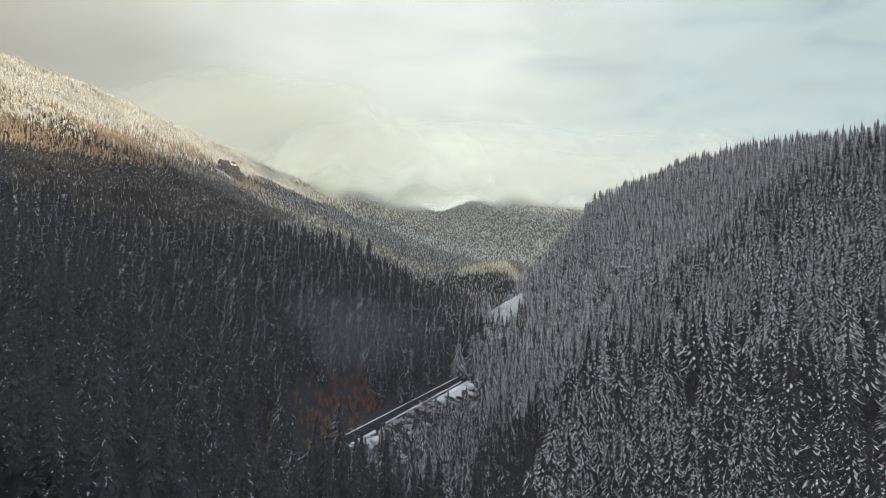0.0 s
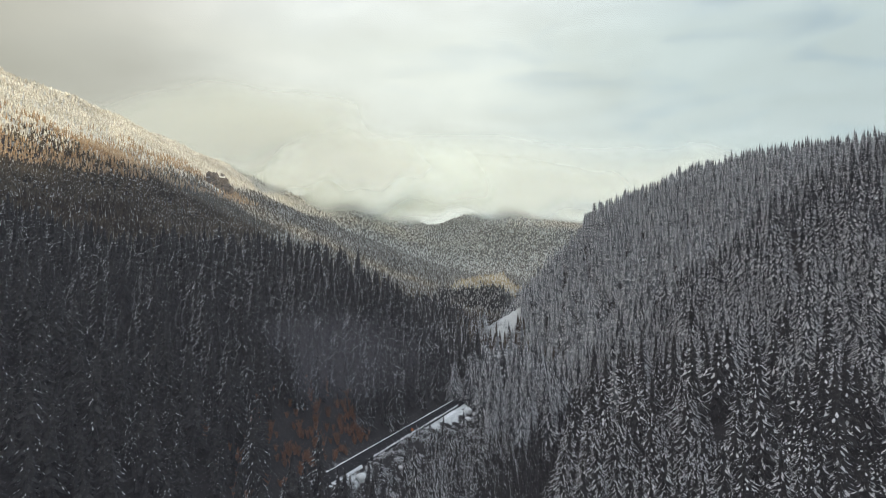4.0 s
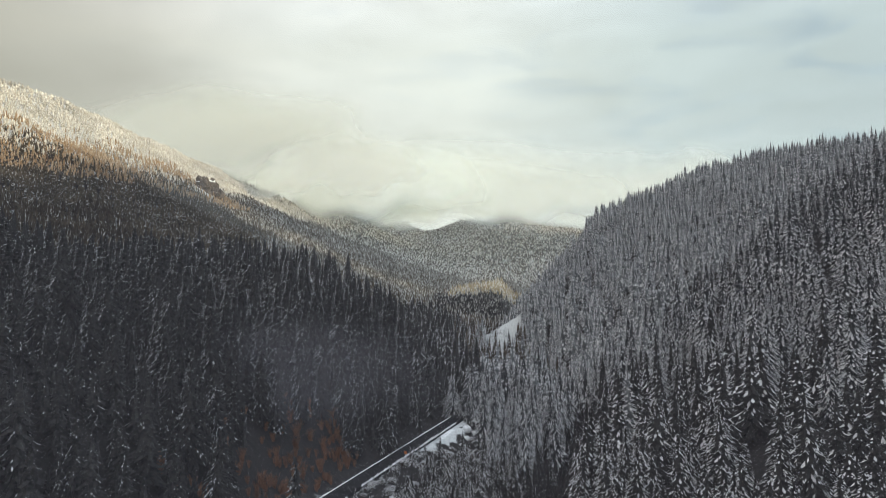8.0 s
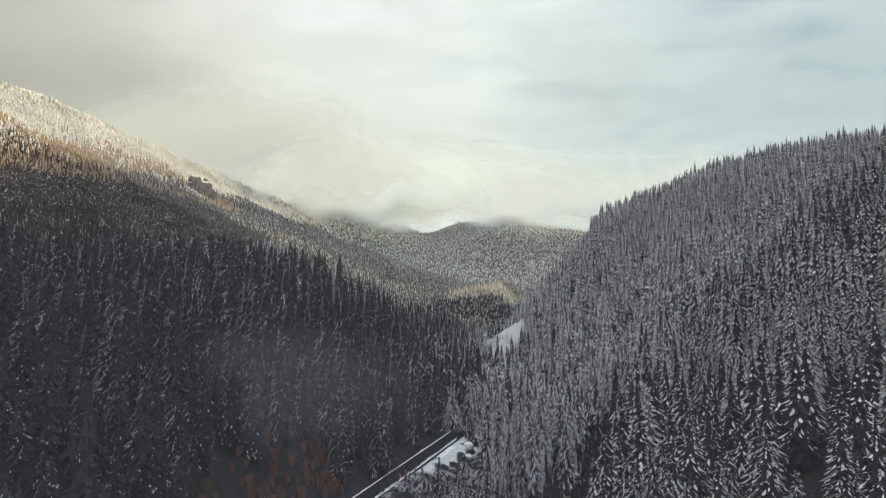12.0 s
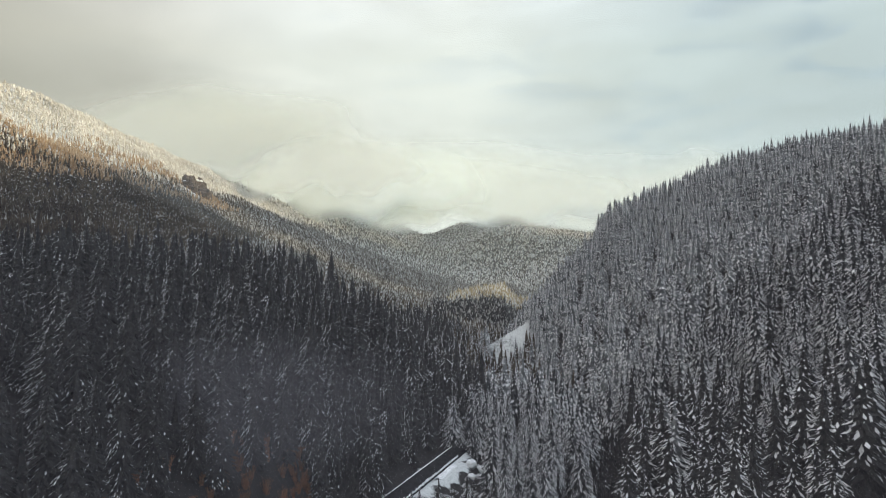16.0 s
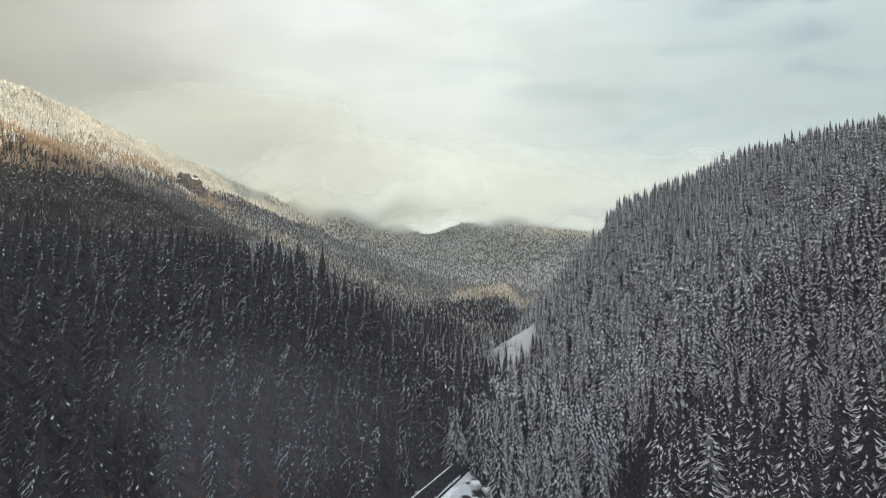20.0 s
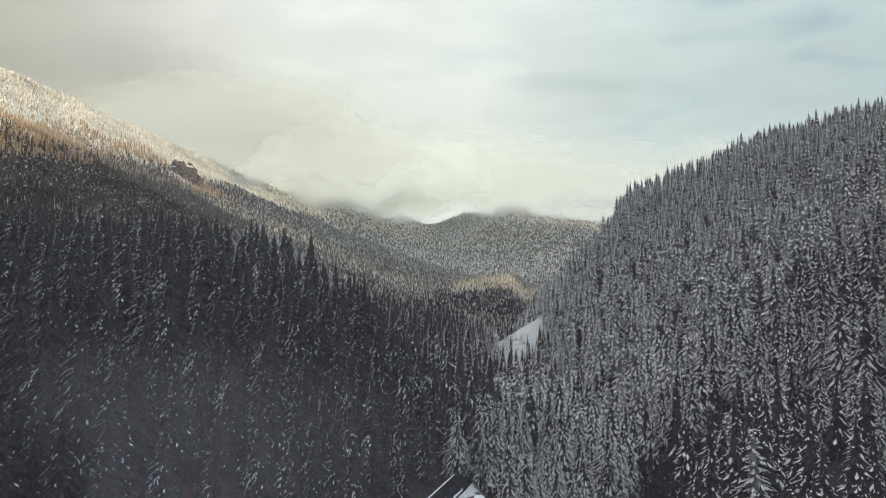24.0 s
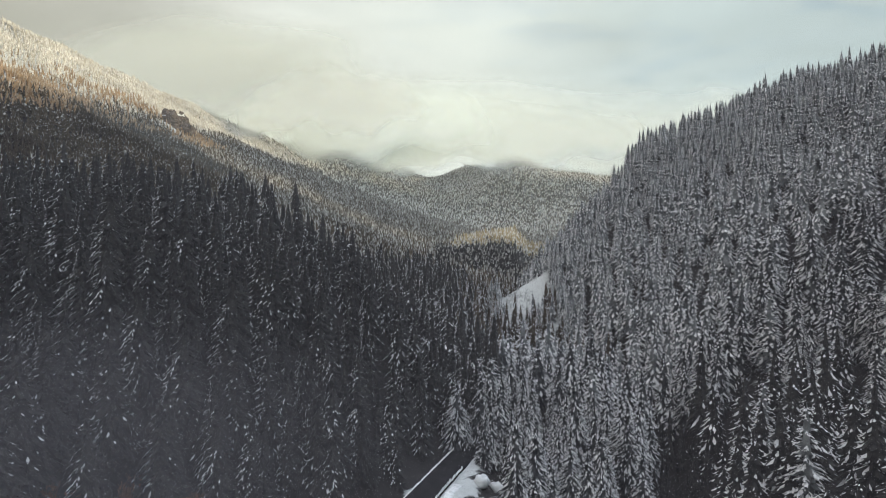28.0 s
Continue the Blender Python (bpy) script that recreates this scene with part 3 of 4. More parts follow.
def build_forest():
    mats, white_mats, far_mats = [NEEDLES, SNOW, BARK], [NEEDLES_COOL, SNOW, BARK], [NEEDLES_FAR, SNOW_DUST]
    # both sides of the valley up to the bend
    X, Y = scatter(1, -420, 480, 150, 450, 7.8, 0.97)
    X2, Y2 = scatter(2, -420, 480, 450, 850, 7.6, 0.96)
    X3, Y3 = scatter(3, 60, 420, 450, 850, 6.0, 0.96)
    high2, high3 = (land(X2, Y2) > 105) & (X2 > 60), land(X3, Y3) > 105
    X, Y = np.concatenate([X, X2[~high2], X3[high3]]), np.concatenate([Y, Y2[~high2], Y3[high3]])
    e = X - stream_x(Y)
    thin = (Y < 450) & (Y > 255) & (e > -30) & (np.modf(X * 3.17 + Y * 5.71)[0] > 0.72)
    X, Y, e = X[~thin], Y[~thin], e[~thin]
    s, n = road_sn(X, Y)
    behind = (X < -75) & (Y > 475) & (e < 0) & (land(X, Y) < 48)
    hidden = ((X > 0) & (e > 285)) | ((X > 195) & (Y > 790)) | behind
    X, Y, e, s, n = (v[~hidden] for v in (X, Y, e, s, n))
    right = e > 4
    gorge = ((~right) & (n < 4) & (s > -2)) | (~right & (Y > 500) & (X > 26 + 18 * rolling(X, Y, 60, 1.7) + 12 * np.sin(X * 7.1 + Y * 3.3)))
    embankment = (n > np.where(s < 42, -30, -21)) & (n < -6) & (s > -2) & (s < 146)
    lay_by = (n > -25) & (n < -6) & (s > 98) & (s < 158)
    keep = ~embankment & ~lay_by
    X, Y, e, s, n, right, gorge = (v[keep] for v in (X, Y, e, s, n, right, gorge))
    ravine = (np.abs(e) < np.interp(Y, [0, 230, 330, 420, 470], [6, 16, 13, 9, 0])) & (n < -20)
    right, gorge = right & ~ravine, gorge & ~ravine
    tall = land(X, Y) + 14 * rolling(X, Y, 45, 2.2) + 9 * np.sin(X * 5.3 + Y * 8.9)
    half = (right & (tall < 40 - 0.3 * (Y - 330).clip(0))) | (gorge & (Y < 350) & (tall < 16))
    half &= Y < 440
    right, gorge = right & ~half, gorge & ~half
    left = ~right & ~gorge & ~ravine & ~half
    reach = np.hypot(X * 0.9, Y - 235) + 400 * (Y < np.where(X > 40, 188, 245))
    done = np.zeros(len(X), bool)
    for mask, kind, most, seed, group, lo, hi in (
        (left, DARK_FIR, 190, 1, "dark firs above the road", 0.62, 1.25),
        (right, WHITE_FIR, 200, 2, "snowy firs on the hillside", 0.8, 1.4),
        (gorge, GORGE_FIR, 70, 3, "firs beside the gorge", 0.62, 1.25),
        (half & (e > 0), HALF_FIR, 110, 4, "half-snowy firs near the ravine", 0.8, 1.4),
        (half & (e <= 0), HALF_FIR, 45, 5, "half-snowy firs near the ravine", 0.45, 0.85),
    ):
        w = np.nonzero(mask)[0]
        w = w[np.argsort(reach[w])][:most]
        set_out(kind, X[w], Y[w], seed, group, lo, hi, 30 if kind is DARK_FIR else 180)
        done[w] = True
    rng = np.random.default_rng(21)
    rs, rn = rng.uniform(-2, 132, 70), -8.5 - 8 * rng.random(70)
    free = ~((rn > -18) & (rs > 94))
    rs, rn = rs[free], rn[free]
    bx, by = ROAD_AT[0] + ROAD_U[0] * rs - ROAD_U[1] * rn, ROAD_AT[1] + ROAD_U[1] * rs + ROAD_U[0] * rn
    set_out((HALF_FIR[0], "snow-covered fir sapling on the road's embankment", "fir_sapling"), bx[::2], by[::2], 22, "saplings below the road", 0.14, 0.4)
    # a close row of dark firs between the near end of the road and the slope
    rs, rn = np.arange(-76, -17, 3.1)[:20] + rng.uniform(-1.2, 1.2, 20), -7.5 - 4.5 * rng.random(20)
    bx, by = ROAD_AT[0] + ROAD_U[0] * rs - ROAD_U[1] * rn, ROAD_AT[1] + ROAD_U[1] * rs + ROAD_U[0] * rn
    set_out(DARK_FIR, bx, by, 25, "dark firs above the road", 0.45, 0.8, 30)
    near = Y < 470
    dark, white = mid_templates(100, 17, 7, 0.38, 1.2, 6, WIND), mid_templates(120, 19, 7, 0.95, 1.1, 5) + mid_templates(130, 19, 7, 0.7, 1.1, 2)
    dark2 = mid_templates(140, 11, 6, 0.75, 1.5, 6, WIND, 1)
    white2 = mid_templates(160, 13, 6, 1.0, 1.55, 5, None, 1) + mid_templates(170, 13, 6, 0.85, 1.4, 2, None, 1)
    white3 = mid_templates(175, 11, 6, 1.0, 1.85, 8, None, 1)
    for name, seed, mask, tpl, label, skin in (
        # snow left off these to imitate the deep shade of the lower slope
        ("shaded_forest", 26, left & (Y < 245), mid_templates(145, 18, 7, 0.12, 0.8, 5, WIND), "dark firs almost free of snow, standing for deep shade", mats),
        ("dark_forest", 4, left & near & (Y >= 245), dark, "dark fir forest with scattered snow on the boughs", mats),
        ("snowy_forest", 5, (right | gorge) & near, white, "dense snow-covered fir forest on the hillside", white_mats),
        ("half_snowy_forest", 23, half, mid_templates(150, 17, 7, 0.50, 1.0), "dark firs half covered with snow near the ravine", mats),
        # the ravine's shade is imitated by firs with hardly any snow
        ("ravine_forest", 17, ravine, mid_templates(180, 18, 6, 0.10, 0.6), "dark firs in the ravine, snow left off to stand for its shade", mats),
        ("dark_forest_beyond", 6, left & ~near & ~((X < -95) & (Y > 540 + 40 * rolling(X, Y, 90, 5.1))), dark2, "dark fir forest with thin snow on the valley floor", mats),
        ("mixed_forest_beyond", 24, gorge & ~near & (Y > 520), mid_templates(155, 12, 6, 0.7, 1.1, 5, None, 1), "firs with half their boughs white on the valley floor", [NEEDLES_BROWN, SNOW, BARK]),
        ("snowy_upper_forest", 9, right & ~near & (land(X, Y) > 105), white3, "snow-covered fir forest up to the skyline", [NEEDLES_WHITE, SNOW, BARK]),
        ("snowy_forest_beyond", 7, (right | (gorge & (Y <= 520))) & ~near & (land(X, Y) <= 105), white2, "snow-covered fir forest on the hill's lower flank", [NEEDLES_WHITE, SNOW, BARK]),
    ):
        w = mask & ~done
        lo, hi = (0.35, 0.65) if name == "ravine_forest" else (0.6, 1.2) if name == "snowy_forest_beyond" else (0.5, 1.0) if name == "snowy_upper_forest" else (0.85, 1.45) if name == "dark_forest_beyond" else (0.8, 1.4) if name in ("snowy_forest", "half_snowy_forest") else (0.65, 1.25)
        grow(name, seed, tpl, X[w], Y[w], label, skin, lo, hi, 0.5 if "dark" in name else 3.14)

    w = left & ~near & (X < -95) & (Y > 540 + 40 * rolling(X, Y, 90, 5.1))
    r = random.Random(27)
    foot = [far_fir(r, r.uniform(17, 23), r.uniform(3.6, 4.6), 6, 7, 0.10) for _ in range(8)]
    # brown needles darker than the far ones, with the slope's shade in them
    grow("brown_forest", 27, foot, X[w], Y[w], "brown-green fir forest at the mountain's foot, darkened for its shade", [NEEDLES_BROWN, SNOW_DUST], 0.6, 1.1)

    # young dark firs between the tall ones, above the road and in the ravine
    ux, uy = scatter(30, -230, 115, 120, 470, 5.4, 0.9)
    us, un = road_sn(ux, uy)
    ue = ux - stream_x(uy)
    w = ((un > 9) & (un < 190) & (us > -220) & (us < 150) & ((uy < 330) | (un < 75))) | ((np.abs(ue) < 14) & (un < -22) & (uy < 470))
    grow("young_firs", 31, mid_templates(185, 6, 5, 0.12, 0.8, 5, None, 1), ux[w], uy[w], "young dark firs under the forest's edge", mats, 0.34, 0.72)

    # young half-snowy firs on the steep bank between the road and the ravine
    vx, vy = scatter(36, -60, 110, 225, 440, 4.6, 0.8)
    vs, vn = road_sn(vx, vy)
    w = (vn < -13) & (vn > -62) & (vs > -20) & (vs < 172) & (vx < stream_x(vy) - 5) & ~((vn > -19) & (vs > 105) & (vs < 150))
    grow("ravine_young_firs", 37, mid_templates(188, 9, 6, 0.6, 1.1, 5, None, 1), vx[w], vy[w], "young half-snowy firs on the bank below the road", mats, 0.2, 0.5)

    # young firs along the edge of the snowy fan
    d = rng.uniform(0, 60, 60)
    cx = np.where(np.arange(60) % 3 > 0, 84 + rng.uniform(-3, 5, 60), 47 + rng.uniform(-4, 3, 60))
    grow("fan_firs", 34, white2, np.concatenate([cx, np.linspace(42, 84, 16)]), np.concatenate([602 + d, 612 + 4 * np.sin(np.arange(16) * 2.3)]), "snowy firs at the edge of a snowy fan", [NEEDLES_WHITE, SNOW, BARK], 0.4, 0.85)

    # the lower valley, where the flight begins
    lx, ly = np.meshgrid(np.arange(-190, 170, 8.4), np.arange(-60, 150, 8.4))
    lx, ly = lx.ravel() + rng.uniform(-4, 4, lx.size), ly.ravel() + rng.uniform(-4, 4, ly.size)
    free, east = ~open_ground(lx, ly), lx > stream_x(ly)
    for name, seed, w, skin, share, label in (
        ("lower_dark_forest", 28, free & ~east, mats, 0.4, "dark fir forest of the lower valley with thin snow"),
        ("lower_snowy_forest", 29, free & east, white_mats, 0.9, "snow-covered fir forest of the lower valley"),
    ):
        grow(name, seed, mid_templates(310 + seed, 5, 5, share, 1.3, 4, None, 1), lx[w], ly[w], label, skin, 0.65, 1.2)

    # the long mountainside and the valley's head
    def far_set(seed, share, tiers=4, sides=5, count=8):
        r = random.Random(seed)
        return [far_fir(r, r.uniform(9.5, 14), r.uniform(2.7, 3.6), tiers, sides, share) for _ in range(count)]

    X, Y = scatter(8, -1000, 330, 850, 1750, 5.0, 0.95)
    X2, Y2 = scatter(12, -760, -420, 480, 850, 5.2, 0.95)
    X, Y = np.concatenate([X, X2]), np.concatenate([Y, Y2])
    d, Z = stream_x(Y) - X, land(X, Y)
    ok = (d < 1000) & ((d > -160) | (Y > 1000))
    X, Y, Z = X[ok], Y[ok], Z[ok]
    rng = np.random.default_rng(9)
    height = Z + rng.normal(0, 14, len(Z)) + 16 * rolling(X, Y, 210, 9.0) + 0.10 * np.clip(Y - 1350, 0, None)
    brown = (Z > 236) & (height < 342) & (X < -300) & (Y < 1330) & (rolling(X, Y, 230, 3.3) + rng.normal(0, 0.4, len(Z)) > -0.5 + 0.2 * (Y > 900))
    bare = [far_fir(random.Random(260 + q), 7.5 + 0.8 * q, 2.1, 4, 6, 0.38) for q in range(6)]
    grow("bare_thicket", 15, bare, X[brown], Y[brown], "golden-brown leafless thicket along the mountainside", [THICKET, THICKET_FROST], 0.6, 1.2)
    # the bluff's shaded front is imitated with darker needles
    bluff = (np.abs(X - 105) < 100) & (Y > 930) & (Y < 1030)
    grow("bluff_forest", 20, far_set(233, 0.32, 4), X[bluff], Y[bluff], "fir forest on a low bluff, its shade put into dark needles", [NEEDLES, SNOW_DUST], 0.6, 1.1)
    foot = ~brown & ((Y < 850) | ((X < -260) & (Y < 1150))) & (height < 285)
    grow("foot_forest", 35, far_set(236, 0.11, 5, 6), X[foot], Y[foot], "brown-tinged dark fir forest at the mountain's foot", [NEEDLES_FAR, SNOW_DUST], 0.6, 1.15)
    # the pale skin starts near the shadow line: sunlight is partly in its colour
    for name, seed, low, high, share, tiers, skin, label in (
        ("mountainside_forest", 10, -99, 235, 0.44, 3, far_mats, "brown-green fir forest dusted with snow on a mountainside"),
        ("half_frosted_forest", 16, 235, 290, 0.30, 3, [NEEDLES_FAR, SNOW_DUST], "fir forest with frost on its crowns"),
        ("frosted_forest", 11, 290, 9999, 0.5, 3, [NEEDLES_RIME, SNOW_FAR], "frosted fir forest on the upper mountainside, paled to stand for sunlight"),
    ):
        w = ~brown & ~bluff & ~foot & (height > low) & (height <= high)
        grow(name, seed, far_set(190 + seed, share, tiers), X[w], Y[w], label, skin, 0.55, 1.0)
    # thicket on the bluff's top, its sunlit gold put into the colour
    mx, my = scatter(18, 10, 200, 1015, 1095, 3.2, 0.9, True)
    w = (np.abs(mx - 100 - 0.2 * (my - 1050)) < 70 + 16 * rolling(mx, my, 37, 2.0)) & (np.abs(my - 1055) < 34 + 6 * rolling(mx, my, 29, 4.0))
    pale = [far_fir(random.Random(280 + q), 8.0 + q, 2.9, 3, 5, 0.42) for q in range(5)]
    grow("valley_thicket", 19, pale, mx[w], my[w], "leafless thicket on the valley floor, sunlight put into its straw colour", [SUN_GOLD, SNOW_FAR], 0.6, 1.2)
    X, Y = scatter(13, -900, 1000, 1750, 3000, 8.6, 0.95)
    ok = (stream_x(Y) - X < 1100) & (X < 0.30 * Y)
    grow("distant_forest", 14, far_set(240, 0.5, 2, 4), X[ok], Y[ok], "snowy forest at the head of the valley under cloud", [NEEDLES_FAR, SNOW_FAR], 0.75, 1.25)


build_forest()


# ---- low cloud ----
def mist_sheet(name, at, width, height, bow, lean, mat, label, density, cols=61, rows=41):
    """A sheet of thin cloud across the valley, its sides drawn forward by bow, its top laid back by lean. density(u, v): by its own width and height from 0 to 1."""
    u, v = np.meshgrid(np.linspace(0, 1, cols), np.linspace(0, 1, rows))
    X, Z = (u - 0.5) * width, v * height
    Yb = -bow * np.abs(u - 0.5) * 2 + lean * Z
    V = np.stack([X.ravel(), Yb.ravel(), Z.ravel()], 1)
    i = np.arange(rows - 1)[:, None] * cols + np.arange(cols - 1)[None]
    F = np.stack([i, i + 1, i + cols + 1, i + cols], -1).reshape(-1, 4)
    me = mesh_of(name, V, F, [mat], flat=False)
    me.attributes.new("mist_share", "FLOAT", "POINT").data.foreach_set("value", np.clip(density(u, v), 0, 1).ravel().astype(np.float32))
    ob = stuff(name, me, label, "cloud")
    ob.matrix_basis = pose(*at)
    return ob


CLOUD = mist_material("cloud_bank", 1.0, 0.0036, 0.05, 0.95, (0.88, 0.95, 0.91), 0.62)
GREY_CLOUD = mist_material("grey_cloud_bank", 1.0, 0.0030, 0.05, 0.95, (0.66, 0.685, 0.63), 0.55)
THIN_CLOUD = mist_material("torn_cloud", 0.75, 0.0055, 0.12, 0.95, (0.80, 0.83, 0.78), 0.3)
VEIL = mist_material("thin_haze", 0.10, 0.004, 0.2, 0.8, (0.84, 0.88, 0.86))
# added only to lift the dark tones behind it
NEAR_VEIL = mist_material("dark_lifting_haze", 0.055, 0.006, 0.2, 0.8, (0.86, 0.81, 0.94))
HILL_VEIL = mist_material("pale_haze", 0.014, 0.006, 0.2, 0.8, (0.84, 0.84, 0.88))
SMOKE = mist_material("valley_mist", 0.10, 0.022, 0.25, 1.0, (0.65, 0.64, 0.74), 0.2)


def edges(u, w=0.1):
    return smooth(0, w, u) * smooth(0, w, 1 - u)


def bank(low, high, side=0.3):
    """Cloud that thickens from below and thins out again upwards."""
    return lambda u, v: smooth(0.0, low, v - 0.04 * np.sin(u * 19) - 0.03 * np.sin(u * 47)) * edges(u, side) * (1 - smooth(high, 1.0, v + 0.06 * np.sin(u * 11)))


mist_sheet("cloud_bank", (-640, 1600, 310), 1250, 620, 0, 1.2, GREY_CLOUD, "pale grey cloud over the mountain's shoulder", bank(0.3, 0.2))
mist_sheet("cloud_bank", (-360, 1880, 246), 1400, 560, 0, 1.2, CLOUD, "pale grey cloud lying on the valley's flank", bank(0.3, 0.25))
mist_sheet("cloud_bank", (300, 2480, 246), 3000, 760, 0, 1.2, CLOUD, "pale cloud hiding the summits", bank(0.26, 0.28, 0.2))
mist_sheet("cloud_bank", (-230, 1560, 262), 700, 330, 0, 0.9, THIN_CLOUD, "torn edge of cloud trailing along the mountainside", bank(0.4, 0.3, 0.35))
mist_sheet("cloud_bank", (180, 2080, 238), 1300, 420, 0, 0.8, CLOUD, "pale cloud spilling over the wooded summits", bank(0.42, 0.3, 0.3))
mist_sheet("haze", (-100, 1000, 10), 2200, 500, 100, 0.3, VEIL, "thin cold haze across the valley", lambda u, v: edges(u, 0.15) * (1 - smooth(0.5, 1, v)))
mist_sheet("haze", (-100, 1540, 60), 2600, 480, 60, 0.3, VEIL, "thin cold haze across the valley", lambda u, v: edges(u, 0.15) * (1 - smooth(0.5, 1, v)))
# this near sheet is added to lift the dark tones of the slopes
mist_sheet("haze", (0, 226, -70), 800, 420, 250, 0.0, NEAR_VEIL, "faint haze added across the valley to lift dark tones", lambda u, v: edges(u, 0.2) * (1 - smooth(0.4, 0.9, v)))
mist_sheet("haze", (150, 470, -20), 900, 330, 60, 0.0, HILL_VEIL, "faint cold haze before the wooded hill", lambda u, v: edges(u, 0.25) * (1 - smooth(0.4, 0.95, v)))
mist_sheet("valley_mist", (-48, 286, 16), 185, 70, -10, 0.2, SMOKE, "thin bluish mist drifting before the dark firs", lambda u, v: 1 - smooth(0.05, 1.0, 2 * np.hypot(u - 0.5, v - 0.5)))


# ---- the road and its edges ----
def on_road(s, n, lift=0.0):
    x = ROAD_AT[0] + ROAD_U[0] * s - ROAD_U[1] * n
    y = ROAD_AT[1] + ROAD_U[1] * s + ROAD_U[0] * n
    return np.array([x, y, road_z(s) + lift])


def strip(name, s0, s1, step, profile, mat, wobble=0.0, seed=0, flat=False):
    """A long mesh along the road: profile is a row of (n, lift) from its left edge to its right."""
    rng = random.Random(seed)
    ss = np.arange(s0, s1 + 0.01, step)
    V, k = [], len(profile)
    for s in ss:
        w = rng.uniform(-wobble, wobble)
        for j, (n, h) in enumerate(profile):
            edge = 0 < j < k - 1
            V.append(on_road(s, n + w * (0.6 if edge else 0.2), h * (1 + (rng.uniform(-0.7, 0.7) if wobble and edge else 0))))
    i = np.arange(len(ss) - 1)[:, None] * k + np.arange(k - 1)[None]
    F = np.stack([i, i + 1, i + k + 1, i + k], -1).reshape(-1, 4)
    return mesh_of(name, V, F, [mat], flat=flat)


def build_road():
    road = new("road", strip("road", -290, 172, 4, [(3.7, -1.2), (3.5, 0.06), (1.6, 0.10), (-0.5, 0.13), (-2.6, 0.10), (-4.6, 0.06), (-4.8, -1.2)], ASPHALT))
    tagged(road, "wet black asphalt road cleared of snow", "road", kind="structure")
    bank = new("snow_bank", strip("snow_bank", -290, 171, 1.0, [(4.2, -0.5), (4.06, 0.10), (3.90, 0.24), (3.74, 0.16), (3.55, 0.0)], SNOW_BANK, 0.3, 3))
    tagged(bank, "ploughed snow bank along the road's upper edge", "snow bank", kind="structure")
    verge = new("snow_bank", strip("snow_bank", -8, 30, 0.8, [(-4.6, 0.0), (-4.8, 0.2), (-5.05, 0.26), (-5.3, 0.0), (-5.8, -1.2)], SNOW_BANK, 0.4, 5))
    tagged(verge, "low uneven snow verge above the gorge", "snow bank", kind="structure")
    lay = new("snowy_lay_by", strip("snowy_lay_by", 119, 139, 1.5, [(-5.4, -0.3), (-6.0, 0.20), (-6.8, 0.3), (-7.7, 0.28), (-8.5, 0.1), (-9.6, -1.8)], SNOW_BANK, 0.7, 7))
    tagged(lay, "untouched snow on a lay-by beside the road", "snow", kind="structure")


def box_verts(s, n, z0, z1, ds, dn):
    return [on_road(s + a * ds, n + b * dn, z) for z in (z0, z1) for a, b in ((-1, -1), (1, -1), (1, 1), (-1, 1))]


BOX = [(0, 3, 2, 1), (4, 5, 6, 7), (0, 1, 5, 4), (1, 2, 6, 5), (2, 3, 7, 6), (3, 0, 4, 7)]


def build_guardrail():
    rail = new("guardrail")
    rail.matrix_basis = Matrix.Translation(on_road(90, -5.3))
    base = Vector(on_road(90, -5.3))

    def add(name, mesh, label=""):
        ob = part(name, mesh, rail, label)
        ob.matrix_basis = Matrix.Translation(-base)

    add("rail", strip("rail", 40, 150, 2, [(-5.12, 0.52), (-5.04, 0.60), (-5.12, 0.68), (-5.04, 0.76), (-5.12, 0.84), (-5.20, 0.84), (-5.20, 0.52), (-5.12, 0.52)], STEEL))
    add("snow_cap", strip("snow_cap", 40, 150, 0.8, [(-4.98, 0.82), (-5.02, 1.02), (-5.2, 1.12), (-5.4, 1.0), (-5.46, 0.8)], SNOW_BANK, 0.10, 9), "snow lying along the rail")
    for k in range(28):
        s = 41 + k * 4
        add("post", mesh_of("post", box_verts(s, -5.3, -0.3, 0.86, 0.07, 0.09), BOX, [STEEL]))
    tagged(rail, "steel guardrail with a cap of snow on posts", "guardrail")


def build_sign():
    sign = new("road_sign")
    at = Vector(on_road(84, -4.2))
    sign.matrix_basis = Matrix.Translation(at)

    def add(name, verts, faces, mat, label=""):
        ob = part(name, mesh_of(name, [Vector(v) - at for v in verts], faces, [mat]), sign, label)

    add("post", box_verts(84, -4.2, 0.0, 2.6, 0.05, 0.05), BOX, STEEL)
    add("panel", box_verts(83.9, -4.2, 1.3, 2.5, 0.03, 0.55), BOX, ORANGE, "faded orange panel")
    tagged(sign, "orange roadside warning sign on a steel post", "road sign")


build_road()
build_guardrail()
build_sign()


